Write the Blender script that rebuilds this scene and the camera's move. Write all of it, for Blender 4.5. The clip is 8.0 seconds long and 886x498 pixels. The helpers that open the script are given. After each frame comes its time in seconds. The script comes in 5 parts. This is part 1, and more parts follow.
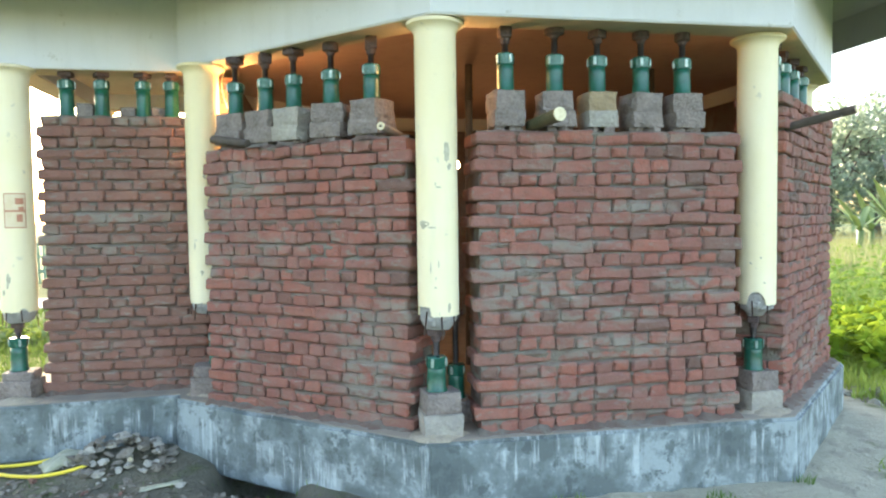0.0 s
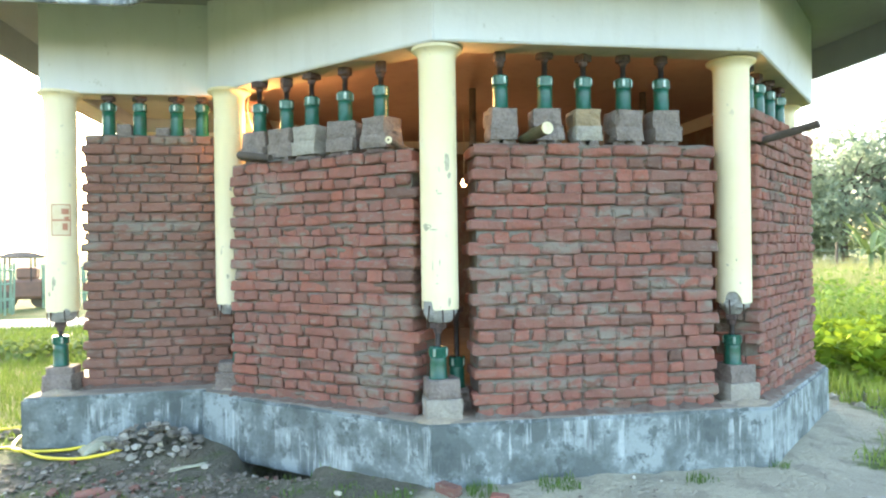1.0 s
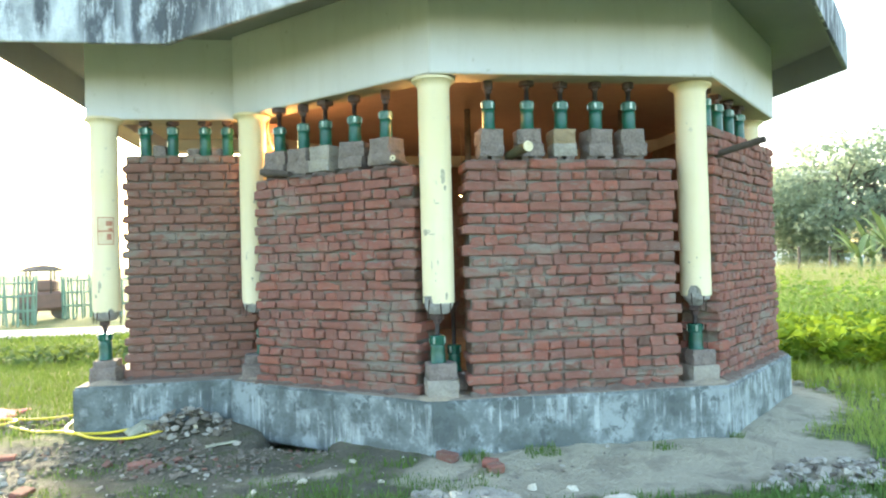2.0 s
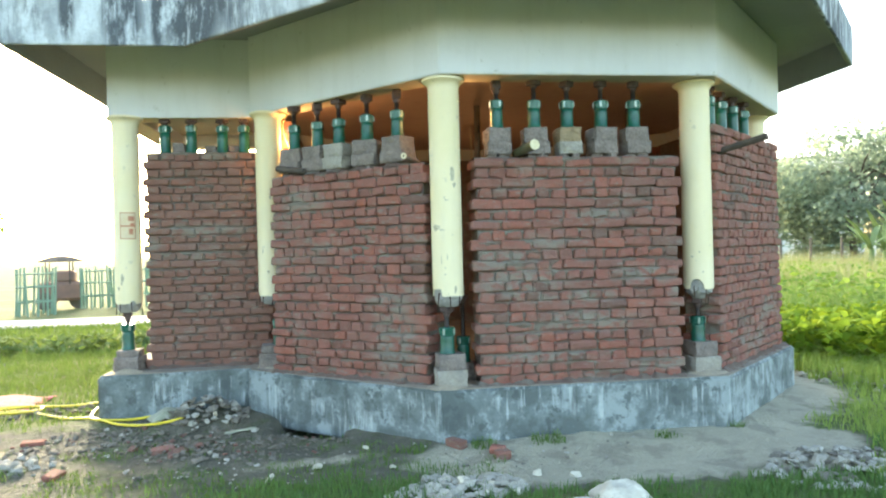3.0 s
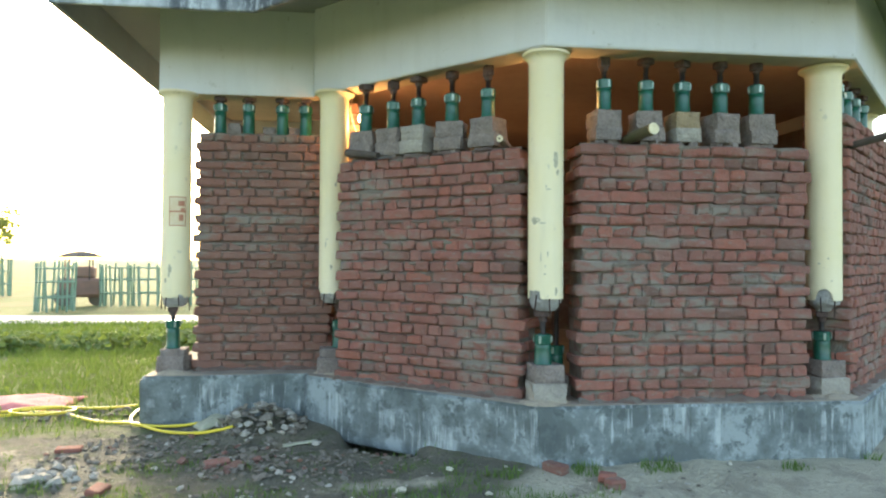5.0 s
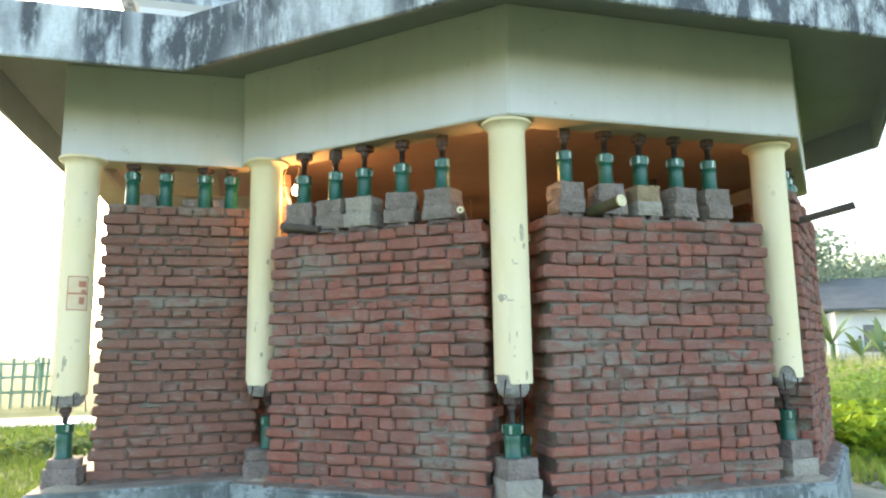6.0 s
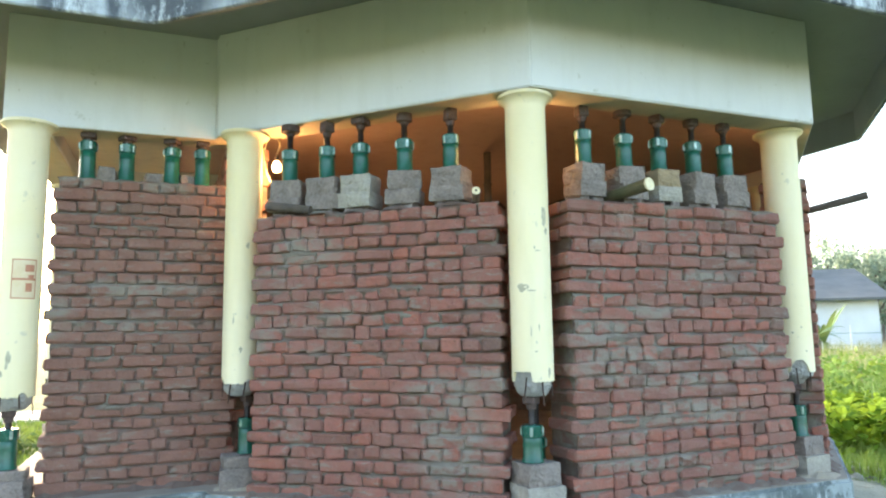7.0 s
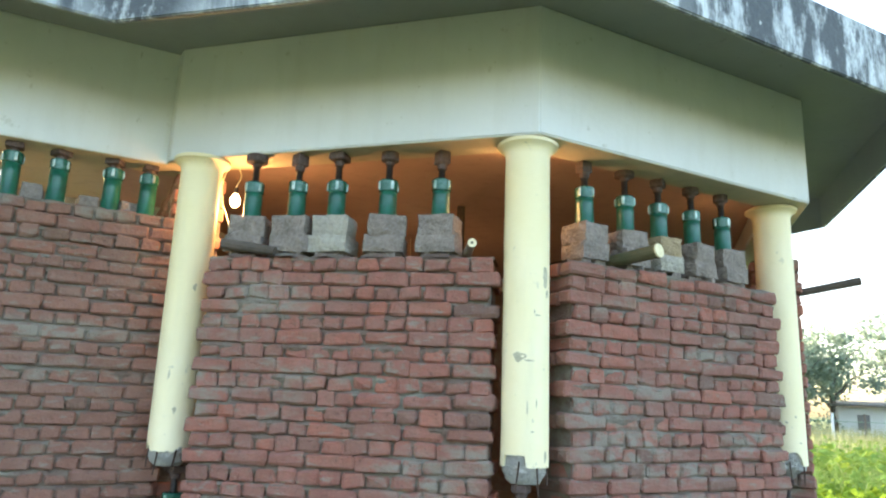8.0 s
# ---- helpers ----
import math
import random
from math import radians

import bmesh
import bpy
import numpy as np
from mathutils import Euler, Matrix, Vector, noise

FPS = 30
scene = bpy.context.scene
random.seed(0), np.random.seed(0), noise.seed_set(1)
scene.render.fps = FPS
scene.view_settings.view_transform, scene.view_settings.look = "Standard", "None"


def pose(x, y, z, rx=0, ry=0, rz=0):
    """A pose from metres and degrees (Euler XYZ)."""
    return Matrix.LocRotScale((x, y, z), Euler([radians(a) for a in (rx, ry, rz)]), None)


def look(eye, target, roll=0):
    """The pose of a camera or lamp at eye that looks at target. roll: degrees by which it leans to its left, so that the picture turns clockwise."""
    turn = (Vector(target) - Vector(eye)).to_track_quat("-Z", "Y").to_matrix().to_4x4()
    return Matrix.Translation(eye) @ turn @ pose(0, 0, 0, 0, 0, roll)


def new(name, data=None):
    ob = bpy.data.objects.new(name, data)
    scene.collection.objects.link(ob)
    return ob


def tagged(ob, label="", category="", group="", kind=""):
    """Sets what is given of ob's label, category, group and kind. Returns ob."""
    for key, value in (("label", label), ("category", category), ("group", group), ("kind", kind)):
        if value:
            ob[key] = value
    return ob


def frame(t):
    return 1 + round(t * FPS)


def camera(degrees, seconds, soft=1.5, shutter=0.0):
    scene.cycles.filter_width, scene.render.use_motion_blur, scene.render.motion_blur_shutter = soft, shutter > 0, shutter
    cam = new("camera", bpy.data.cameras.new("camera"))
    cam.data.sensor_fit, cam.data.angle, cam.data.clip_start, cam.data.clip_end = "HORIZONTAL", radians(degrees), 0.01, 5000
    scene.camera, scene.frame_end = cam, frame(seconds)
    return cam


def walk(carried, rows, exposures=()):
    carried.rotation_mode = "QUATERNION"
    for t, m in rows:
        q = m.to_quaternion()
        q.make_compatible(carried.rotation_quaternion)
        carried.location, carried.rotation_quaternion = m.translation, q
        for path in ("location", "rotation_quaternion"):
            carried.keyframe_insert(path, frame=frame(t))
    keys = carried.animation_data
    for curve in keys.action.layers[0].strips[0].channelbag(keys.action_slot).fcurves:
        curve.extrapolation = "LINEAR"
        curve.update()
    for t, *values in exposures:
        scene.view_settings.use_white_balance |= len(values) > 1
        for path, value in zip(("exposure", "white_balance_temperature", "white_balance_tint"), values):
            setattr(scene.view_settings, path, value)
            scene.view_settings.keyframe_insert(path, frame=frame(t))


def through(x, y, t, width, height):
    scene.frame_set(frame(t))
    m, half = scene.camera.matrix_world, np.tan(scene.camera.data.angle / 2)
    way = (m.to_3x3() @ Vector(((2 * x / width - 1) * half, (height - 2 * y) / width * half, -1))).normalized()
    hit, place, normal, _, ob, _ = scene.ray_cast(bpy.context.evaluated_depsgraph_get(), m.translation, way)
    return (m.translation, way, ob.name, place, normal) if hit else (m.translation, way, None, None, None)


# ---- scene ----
cam = camera(65.7, 8.0, 2.1)
PATH = [
    (0, (0.091, 0.166, 1.916), (0.445, 2.132, 1.825), -0.8),
    (0.5, (0.101, 0.475, 1.9), (0.472, 2.438, 1.79), -0.8),
    (0.87, (0.095, 0.14, 1.9), (0.447, 2.108, 1.815), -0.8),
    (1, (0.114, -0.353, 1.721), (0.42, 1.623, 1.719), -0.8),
    (1.2, (0.113, -0.36, 1.72), (0.419, 1.616, 1.718), -0.8),
    (2.3, (0.043, -1.387, 1.631), (0.319, 0.594, 1.667), -2.0),
    (2.5, (0.049, -1.407, 1.643), (0.308, 0.576, 1.678), -2.0),
    (3, (0.048, -1.368, 1.687), (0.304, 0.616, 1.688), -1.5),
    (3.5, (-0.004, -1.294, 1.619), (0.108, 0.703, 1.664), 0.9),
    (4, (-0.297, -1.111, 1.649), (-0.197, 0.886, 1.688), -2.4),
    (4.2, (-0.397, -1.021, 1.639), (-0.294, 0.976, 1.633), -1.6),
    (5.3, (-0.633, -0.418, 1.557), (-0.305, 1.553, 1.651), 0.4),
    (5.5, (-0.736, -0.32, 1.585), (-0.278, 1.618, 1.776), -1.4),
    (6, (-0.941, 0.006, 1.532), (-0.404, 1.912, 1.818), -0.9),
    (6.5, (-1.104, 0.337, 1.578), (-0.535, 2.217, 1.954), 0.0),
    (7, (-1.328, 0.632, 1.575), (-0.597, 2.477, 1.827), -0.9),
    (7.5, (-1.409, 0.942, 1.577), (-0.638, 2.762, 1.882), 0.3),
    (8, (-1.454, 1.3, 1.613), (-0.542, 3.026, 2.047), 2.2),
]
EXPOSURES = [(0.0, 3.07, 6970, 13), (0.5, 3.20, 6970, 13), (0.9, 3.26, 6970, 12), (1.2, 3.26, 6970, 10), (2.5, 2.95, 6970, 6), (3.0, 2.90, 7020, 7), (3.5, 2.80, 7070, 8), (4.0, 2.25, 7170, 9), (4.2, 2.25, 7170, 9), (5.5, 2.75, 7070, 11), (6.5, 2.86, 6970, 12), (7.0, 3.01, 6870, 12), (7.5, 3.11, 6870, 12), (8.0, 3.01, 6820, 12)]
walk(cam, [(t, look(eye, target, roll)) for t, eye, target, roll in PATH], EXPOSURES)

# ---- light ----
world = bpy.data.worlds.new("world")
scene.world = world
world.use_nodes = True
SUN_AZ, SUN_EL = -16.0, 15.0          # degrees left of +y, and above the horizon
wn = world.node_tree.nodes
sky = wn.new("ShaderNodeTexSky")
sky.sky_type = "NISHITA"
sky.sun_disc = False
sky.sun_elevation = radians(SUN_EL)
sky.sun_rotation = radians(SUN_AZ)
sky.dust_density = 2.5
sky.air_density = 1.0
wn["Background"].inputs["Strength"].default_value = 0.15
world.node_tree.links.new(sky.outputs[0], wn["Background"].inputs["Color"])
sun = new("sun", bpy.data.lights.new("sun", "SUN"))
sun.data.energy, sun.data.angle, sun.data.color = 1.5, radians(8.0), (1.0, 0.9, 0.72)
sun.matrix_world = look((0, 0, 0), (math.sin(radians(-SUN_AZ)) * 1.0, -math.cos(radians(SUN_AZ)) * 1.0, -math.tan(radians(SUN_EL))))


# ---- materials ----
def mat(name, rough=0.8, metal=0.0):
    m = bpy.data.materials.new(name)
    m.use_nodes = True
    b = m.node_tree.nodes["Principled BSDF"]
    b.inputs["Roughness"].default_value = rough
    b.inputs["Metallic"].default_value = metal
    return m, m.node_tree, b


def mix(nt, fac, a, b, mode="MIX"):
    n = nt.nodes.new("ShaderNodeMix")
    n.data_type, n.blend_type = "RGBA", mode
    for sock, v in ((n.inputs[0], fac), (n.inputs[6], a), (n.inputs[7], b)):
        if isinstance(v, (int, float)):
            sock.default_value = v
        elif isinstance(v, tuple):
            sock.default_value = (*v, 1) if len(v) == 3 else v
        else:
            nt.links.new(v, sock)
    return n.outputs[2]


def place(nt, world_space=False, scale=(1, 1, 1)):
    if world_space:
        out = nt.nodes.new("ShaderNodeNewGeometry").outputs["Position"]
    else:
        out = nt.nodes.new("ShaderNodeTexCoord").outputs["Object"]
    mp = nt.nodes.new("ShaderNodeMapping")
    mp.inputs["Scale"].default_value = scale
    nt.links.new(out, mp.inputs["Vector"])
    return mp.outputs[0]


def nz(nt, vec, scale, lo=0.35, hi=0.65, detail=5.0, rough=0.6):
    n = nt.nodes.new("ShaderNodeTexNoise")
    n.inputs["Scale"].default_value, n.inputs["Detail"].default_value, n.inputs["Roughness"].default_value = scale, detail, rough
    nt.links.new(vec, n.inputs["Vector"])
    r = nt.nodes.new("ShaderNodeMapRange")
    r.inputs["From Min"].default_value, r.inputs["From Max"].default_value = lo, hi
    nt.links.new(n.outputs["Fac"], r.inputs["Value"])
    return r.outputs[0]


def mul(nt, a, b, op="MULTIPLY"):
    n = nt.nodes.new("ShaderNodeMath")
    n.operation = op
    n.use_clamp = True
    for s, v in ((n.inputs[0], a), (n.inputs[1], b)):
        if isinstance(v, (int, float)):
            s.default_value = v
        else:
            nt.links.new(v, s)
    return n.outputs[0]


def bump(nt, b, h, strength=0.4, dist=0.01):
    n = nt.nodes.new("ShaderNodeBump")
    n.inputs["Strength"].default_value, n.inputs["Distance"].default_value = strength, dist
    nt.links.new(h, n.inputs["Height"])
    nt.links.new(n.outputs[0], b.inputs["Normal"])


def simple(name, c1, c2, scale=8.0, rough=0.8, metal=0.0, c3=None, scale3=60.0, bumps=0.3, dist=0.004, ws=False, stretch=(1, 1, 1), lo=0.35, hi=0.65):
    m, nt, b = mat(name, rough, metal)
    v = place(nt, ws, stretch)
    col = mix(nt, nz(nt, v, scale, lo, hi), c1, c2)
    fine = nz(nt, v, scale3)
    if c3:
        col = mix(nt, mul(nt, fine, 0.5), col, c3)
    nt.links.new(col, b.inputs["Base Color"])
    if bumps:
        bump(nt, b, fine, bumps, dist)
    return m


SMEARS = ((1.50, 4.49, 1.37, 0.42, 0.15), (2.05, 4.49, 1.02, 0.50, 0.10), (0.40, 4.86, 0.85, 0.26, 0.32), (-0.50, 5.56, 2.22, 0.22, 0.10), (-1.60, 6.30, 1.97, 0.55, 0.07), (2.20, 4.49, 1.95, 0.30, 0.06), (2.62, 4.49, 1.42, 0.30, 0.09), (1.35, 4.49, 1.57, 0.30, 0.10), (1.90, 4.49, 1.24, 0.50, 0.06), (2.75, 4.49, 0.62, 0.30, 0.06), (1.70, 4.49, 0.72, 0.45, 0.06), (0.35, 4.90, 1.20, 0.28, 0.12))


def smear_mask(nt, w):
    """Where mortar is smeared over the wall faces, in patches."""
    flat = place(nt, True, (1, 1, 1.8))
    smear = mul(nt, nz(nt, place(nt, True, (1, 1, 2.4)), 1.1, 0.55, 0.64), nz(nt, flat, 9.0, 0.36, 0.56))
    for cx, cy, cz, rx, rz in SMEARS:
        spot = nt.nodes.new("ShaderNodeMapping")
        spot.vector_type = "TEXTURE"
        spot.inputs["Location"].default_value = (cx, cy, cz)
        spot.inputs["Scale"].default_value = (rx, rx, rz)
        nt.links.new(w, spot.inputs["Vector"])
        far = nt.nodes.new("ShaderNodeVectorMath")
        far.operation = "LENGTH"
        nt.links.new(spot.outputs[0], far.inputs[0])
        ring = nt.nodes.new("ShaderNodeMapRange")
        ring.inputs["From Min"].default_value, ring.inputs["From Max"].default_value = 1.35, 0.6
        nt.links.new(far.outputs["Value"], ring.inputs["Value"])
        smear = mul(nt, smear, mul(nt, ring.outputs[0], nz(nt, flat, 8.0, 0.42, 0.56)), "MAXIMUM")
    return smear


def brick_material(name="fired_brick", brown=0.0):
    m, nt, b = mat(name, 0.92)
    info = nt.nodes.new("ShaderNodeObjectInfo")
    isl = nt.nodes.new("ShaderNodeNewGeometry")
    both = nt.nodes.new("ShaderNodeMath")
    both.operation = "FRACT"
    add = nt.nodes.new("ShaderNodeMath")
    nt.links.new(info.outputs["Random"], add.inputs[0])
    nt.links.new(isl.outputs["Random Per Island"], add.inputs[1])
    nt.links.new(add.outputs[0], both.inputs[0])
    ramp = nt.nodes.new("ShaderNodeValToRGB")
    e = ramp.color_ramp.elements
    e[0].position, e[0].color = 0.0, (0.10, 0.062, 0.05, 1)
    e[1].position, e[1].color = 1.0, (0.32, 0.108, 0.074, 1)
    for p, c in ((0.04, (0.14, 0.078, 0.064, 1)), (0.08, (0.215, 0.092, 0.072, 1)), (0.4, (0.276, 0.099, 0.076, 1)), (0.62, (0.21, 0.094, 0.076, 1)), (0.8, (0.284, 0.103, 0.077, 1))):
        x = e.new(p)
        x.color = c
    nt.links.new(both.outputs[0], ramp.inputs[0])
    w = place(nt, True)
    col = mix(nt, brown, ramp.outputs[0], (0.165, 0.098, 0.072))
    col = mix(nt, mul(nt, nz(nt, w, 18.0), 0.55), col, (0.17, 0.083, 0.062))
    col = mix(nt, mul(nt, nz(nt, w, 75.0, 0.5, 0.75), 0.3), col, (0.36, 0.19, 0.135))
    col = mix(nt, mul(nt, nz(nt, w, 5.0, 0.42, 0.66), 0.30), col, (0.245, 0.165, 0.135))
    smear = smear_mask(nt, w)
    thin = mul(nt, nz(nt, place(nt, True, (1, 1, 3.5)), 8.0, 0.58, 0.68), 0.8)
    smear = mul(nt, smear, thin, "MAXIMUM")
    rag = mul(nt, nz(nt, place(nt, True, (1, 1, 1.6)), 17.0, 0.58, 0.64, 8.0, 0.7), nz(nt, w, 1.6, 0.40, 0.60))
    smear = mul(nt, smear, mul(nt, rag, 0.75), "MAXIMUM")
    dark = mul(nt, nz(nt, w, 33.0, 0.60, 0.68, 6.0, 0.7), 0.7)
    col = mix(nt, dark, col, (0.085, 0.05, 0.04))
    col = mix(nt, mul(nt, smear, 0.85), col, (0.215, 0.198, 0.165))
    nt.links.new(col, b.inputs["Base Color"])
    rough_face = mix(nt, 0.5, nz(nt, w, 55.0), nz(nt, w, 16.0))
    bump(nt, b, rough_face, 0.6, 0.012)
    return m


def mortar_material():
    m, nt, b = mat("mortar", 0.95)
    w = place(nt, True)
    col = mix(nt, nz(nt, w, 4.0), (0.17, 0.158, 0.13), (0.225, 0.215, 0.178))
    col = mix(nt, mul(nt, nz(nt, w, 9.0, 0.42, 0.60), 0.7), col, (0.15, 0.085, 0.066))
    col = mix(nt, mul(nt, nz(nt, w, 1.3, 0.40, 0.58), 0.75), col, (0.145, 0.092, 0.073))
    col = mix(nt, mul(nt, smear_mask(nt, w), 0.7), col, (0.215, 0.202, 0.170))
    nt.links.new(col, b.inputs["Base Color"])
    bump(nt, b, nz(nt, w, 60.0), 0.8, 0.01)
    return m


def plinth_material():
    m, nt, b = mat("blue_grey_cement_render", 0.85)
    w = place(nt, True)
    col = mix(nt, nz(nt, w, 2.6, 0.42, 0.58, 8.0), (0.10, 0.125, 0.125), (0.215, 0.262, 0.268))
    col = mix(nt, mul(nt, nz(nt, w, 2.6, 0.52, 0.57, 9.0, 0.7), 0.75), col, (0.29, 0.345, 0.355))
    col = mix(nt, mul(nt, nz(nt, w, 6.5, 0.54, 0.60, 8.0, 0.7), 0.8), col, (0.075, 0.095, 0.095))
    where = nz(nt, place(nt, True, (1, 1, 1.5)), 2.1, 0.47, 0.57)
    drips = mul(nt, nz(nt, place(nt, True, (1, 1, 0.09)), 21.0, 0.53, 0.62, 4.0), where)
    col = mix(nt, mul(nt, drips, 0.7), col, (0.44, 0.50, 0.51))
    runs = mul(nt, nz(nt, place(nt, True, (1, 1, 0.10)), 17.0, 0.55, 0.64, 4.0), where)
    col = mix(nt, mul(nt, runs, 0.6), col, (0.075, 0.092, 0.092))
    nt.links.new(col, b.inputs["Base Color"])
    bump(nt, b, nz(nt, w, 30.0), 0.35, 0.008)
    return m


def parapet_material():
    m, nt, b = mat("mouldy_whitewash", 0.9)
    w = place(nt, True, (1, 1, 0.28))
    w2 = place(nt, True)
    col = mix(nt, nz(nt, w, 3.0), (0.62, 0.67, 0.69), (0.46, 0.51, 0.54))
    wide = nz(nt, place(nt, True, (1, 1, 0.5)), 1.1, 0.46, 0.64)
    for cx, cy, cz, r, rz in ((-1.35, 5.28, 3.95, 0.45, 0.5), (-2.05, 5.38, 3.92, 0.20, 0.5), (-1.74, 5.38, 3.95, 0.07, 0.4), (-2.55, 5.38, 4.0, 0.08, 0.3), (2.6, 3.6, 3.95, 2.3, 0.7), (4.6, 4.6, 3.95, 1.2, 0.6)):
        spot = nt.nodes.new("ShaderNodeMapping")
        spot.vector_type = "TEXTURE"
        spot.inputs["Location"].default_value = (cx, cy, cz)
        spot.inputs["Scale"].default_value = (r, r, rz)
        nt.links.new(w2, spot.inputs["Vector"])
        far = nt.nodes.new("ShaderNodeVectorMath")
        far.operation = "LENGTH"
        nt.links.new(spot.outputs[0], far.inputs[0])
        ring = nt.nodes.new("ShaderNodeMapRange")
        ring.inputs["From Min"].default_value, ring.inputs["From Max"].default_value = 1.3, 0.6
        nt.links.new(far.outputs["Value"], ring.inputs["Value"])
        wide = mul(nt, wide, mul(nt, ring.outputs[0], 1.0), "MAXIMUM")
    mould = mul(nt, nz(nt, place(nt, True, (1, 1, 0.35)), 6.0, 0.40, 0.52, 9.0, 0.72), wide)
    col = mix(nt, mul(nt, mould, 0.93), col, (0.045, 0.054, 0.064))
    streak = mul(nt, nz(nt, place(nt, True, (1, 1, 0.08)), 14.0, 0.52, 0.64), mul(nt, nz(nt, w, 2.4, 0.42, 0.6), 0.8))
    col = mix(nt, streak, col, (0.09, 0.105, 0.12))
    film = mul(nt, nz(nt, w2, 26.0, 0.48, 0.66, 8.0, 0.75), 0.28)
    col = mix(nt, film, col, (0.15, 0.17, 0.185))
    flake = mul(nt, nz(nt, w2, 13.0, 0.66, 0.70), 0.6)
    col = mix(nt, flake, col, (0.60, 0.63, 0.64))
    nt.links.new(col, b.inputs["Base Color"])
    bump(nt, b, nz(nt, w2, 25.0), 0.4, 0.008)
    return m


def plaster_material(name, c1, c2, dirt, amount=0.35):
    m, nt, b = mat(name, 0.7)
    w = place(nt, True)
    col = mix(nt, nz(nt, w, 0.9), c1, c2)
    col = mix(nt, mul(nt, nz(nt, place(nt, True, (1, 1, 0.15)), 8.0, 0.5, 0.7), amount), col, dirt)
    col = mix(nt, mul(nt, nz(nt, w, 4.5, 0.65, 0.67, 8.0, 0.7), 0.45), col, dirt)
    col = mix(nt, mul(nt, nz(nt, w, 12.0, 0.65, 0.67, 7.0, 0.7), 0.6), col, dirt)
    nt.links.new(col, b.inputs["Base Color"])
    bump(nt, b, nz(nt, w, 18.0), 0.12, 0.006)
    return m


def ground_material():
    m, nt, b = mat("ground_soil_and_grass", 1.0)
    w = place(nt, True)
    at = nt.nodes.new("ShaderNodeAttribute")
    at.attribute_name = "soil"
    pale = nt.nodes.new("ShaderNodeAttribute")
    pale.attribute_name = "pale"
    soil = mix(nt, nz(nt, w, 3.0), (0.15, 0.143, 0.103), (0.09, 0.09, 0.066))
    soil = mix(nt, mul(nt, nz(nt, w, 35.0, 0.5, 0.7), 0.6), soil, (0.16, 0.165, 0.135))
    soil = mix(nt, mul(nt, nz(nt, w, 4.5, 0.52, 0.62), 0.55), soil, (0.07, 0.10, 0.03))
    dry = mix(nt, nz(nt, w, 2.0), (0.46, 0.442, 0.335), (0.375, 0.36, 0.275))
    dry = mix(nt, mul(nt, nz(nt, w, 40.0), 0.22), dry, (0.2, 0.19, 0.15))
    dry = mix(nt, mul(nt, nz(nt, w, 3.2, 0.52, 0.62, 8.0), 0.55), dry, (0.22, 0.21, 0.165))
    edge = mul(nt, nz(nt, w, 5.0, 0.2, 0.8), 1.0)
    p = nt.nodes.new("ShaderNodeMapRange")
    add = mul(nt, pale.outputs["Fac"], mul(nt, edge, 0.4), "ADD")
    p.inputs["From Min"].default_value, p.inputs["From Max"].default_value = 0.55, 0.8
    nt.links.new(add, p.inputs["Value"])
    soil = mix(nt, p.outputs[0], soil, dry)
    grass = mix(nt, nz(nt, w, 0.8), (0.092, 0.142, 0.033), (0.15, 0.198, 0.06))
    grass = mix(nt, mul(nt, nz(nt, w, 18.0), 0.6), grass, (0.05, 0.075, 0.025))
    grass = mix(nt, mul(nt, nz(nt, w, 0.35, 0.5, 0.65), 0.6), grass, (0.20, 0.19, 0.08))
    f = nt.nodes.new("ShaderNodeMapRange")
    f.inputs["From Min"].default_value, f.inputs["From Max"].default_value = 0.5, 0.75
    nt.links.new(mul(nt, at.outputs["Fac"], mul(nt, nz(nt, w, 7.0, 0.2, 0.8), 0.45), "ADD"), f.inputs["Value"])
    col = mix(nt, f.outputs[0], grass, soil)
    nt.links.new(col, b.inputs["Base Color"])
    bump(nt, b, nz(nt, w, 22.0), 0.8, 0.03)
    return m


def leaf_material(name, c1, c2, through=0.35, glow=(0.30, 0.36, 0.04)):
    m, nt, b = mat(name, 0.85)
    b.inputs["Specular IOR Level"].default_value = 0.2
    g = nt.nodes.new("ShaderNodeNewGeometry")
    col = mix(nt, g.outputs["Random Per Island"], c1, c2)
    nt.links.new(col, b.inputs["Base Color"])
    tr = nt.nodes.new("ShaderNodeBsdfTranslucent")
    nt.links.new(mix(nt, 0.5, col, glow), tr.inputs["Color"])
    ms = nt.nodes.new("ShaderNodeMixShader")
    ms.inputs[0].default_value = through
    nt.links.new(b.outputs[0], ms.inputs[1])
    nt.links.new(tr.outputs[0], ms.inputs[2])
    nt.links.new(ms.outputs[0], nt.nodes["Material Output"].inputs["Surface"])
    return m


BRICK = brick_material()
BRICK_BROWN = brick_material("brown_underfired_brick", 0.6)
MORTAR = mortar_material()
PLINTH = plinth_material()
PARAPET = parapet_material()
FASCIA = plaster_material("cream_white_plaster", (0.62, 0.645, 0.655), (0.555, 0.58, 0.585), (0.38, 0.39, 0.36), 0.14)
# fascia plaster darkened to grey: the shade under the eaves is in the colour
SOFFIT_SHADED = plaster_material("grey_soffit_plaster", (0.27, 0.285, 0.28), (0.235, 0.25, 0.245), (0.16, 0.165, 0.16), 0.12)
CEILING = plaster_material("brown_ceiling_paint", (0.48, 0.34, 0.285), (0.42, 0.295, 0.245), (0.30, 0.21, 0.17))
YELLOW = plaster_material("pale_yellow_paint", (0.77, 0.70, 0.50), (0.74, 0.655, 0.40), (0.44, 0.42, 0.33), 0.16)
CONCRETE = simple("broken_concrete", (0.60, 0.60, 0.57), (0.42, 0.42, 0.40), 9.0, 0.95, c3=(0.36, 0.355, 0.33), scale3=50, bumps=1.0, dist=0.02)
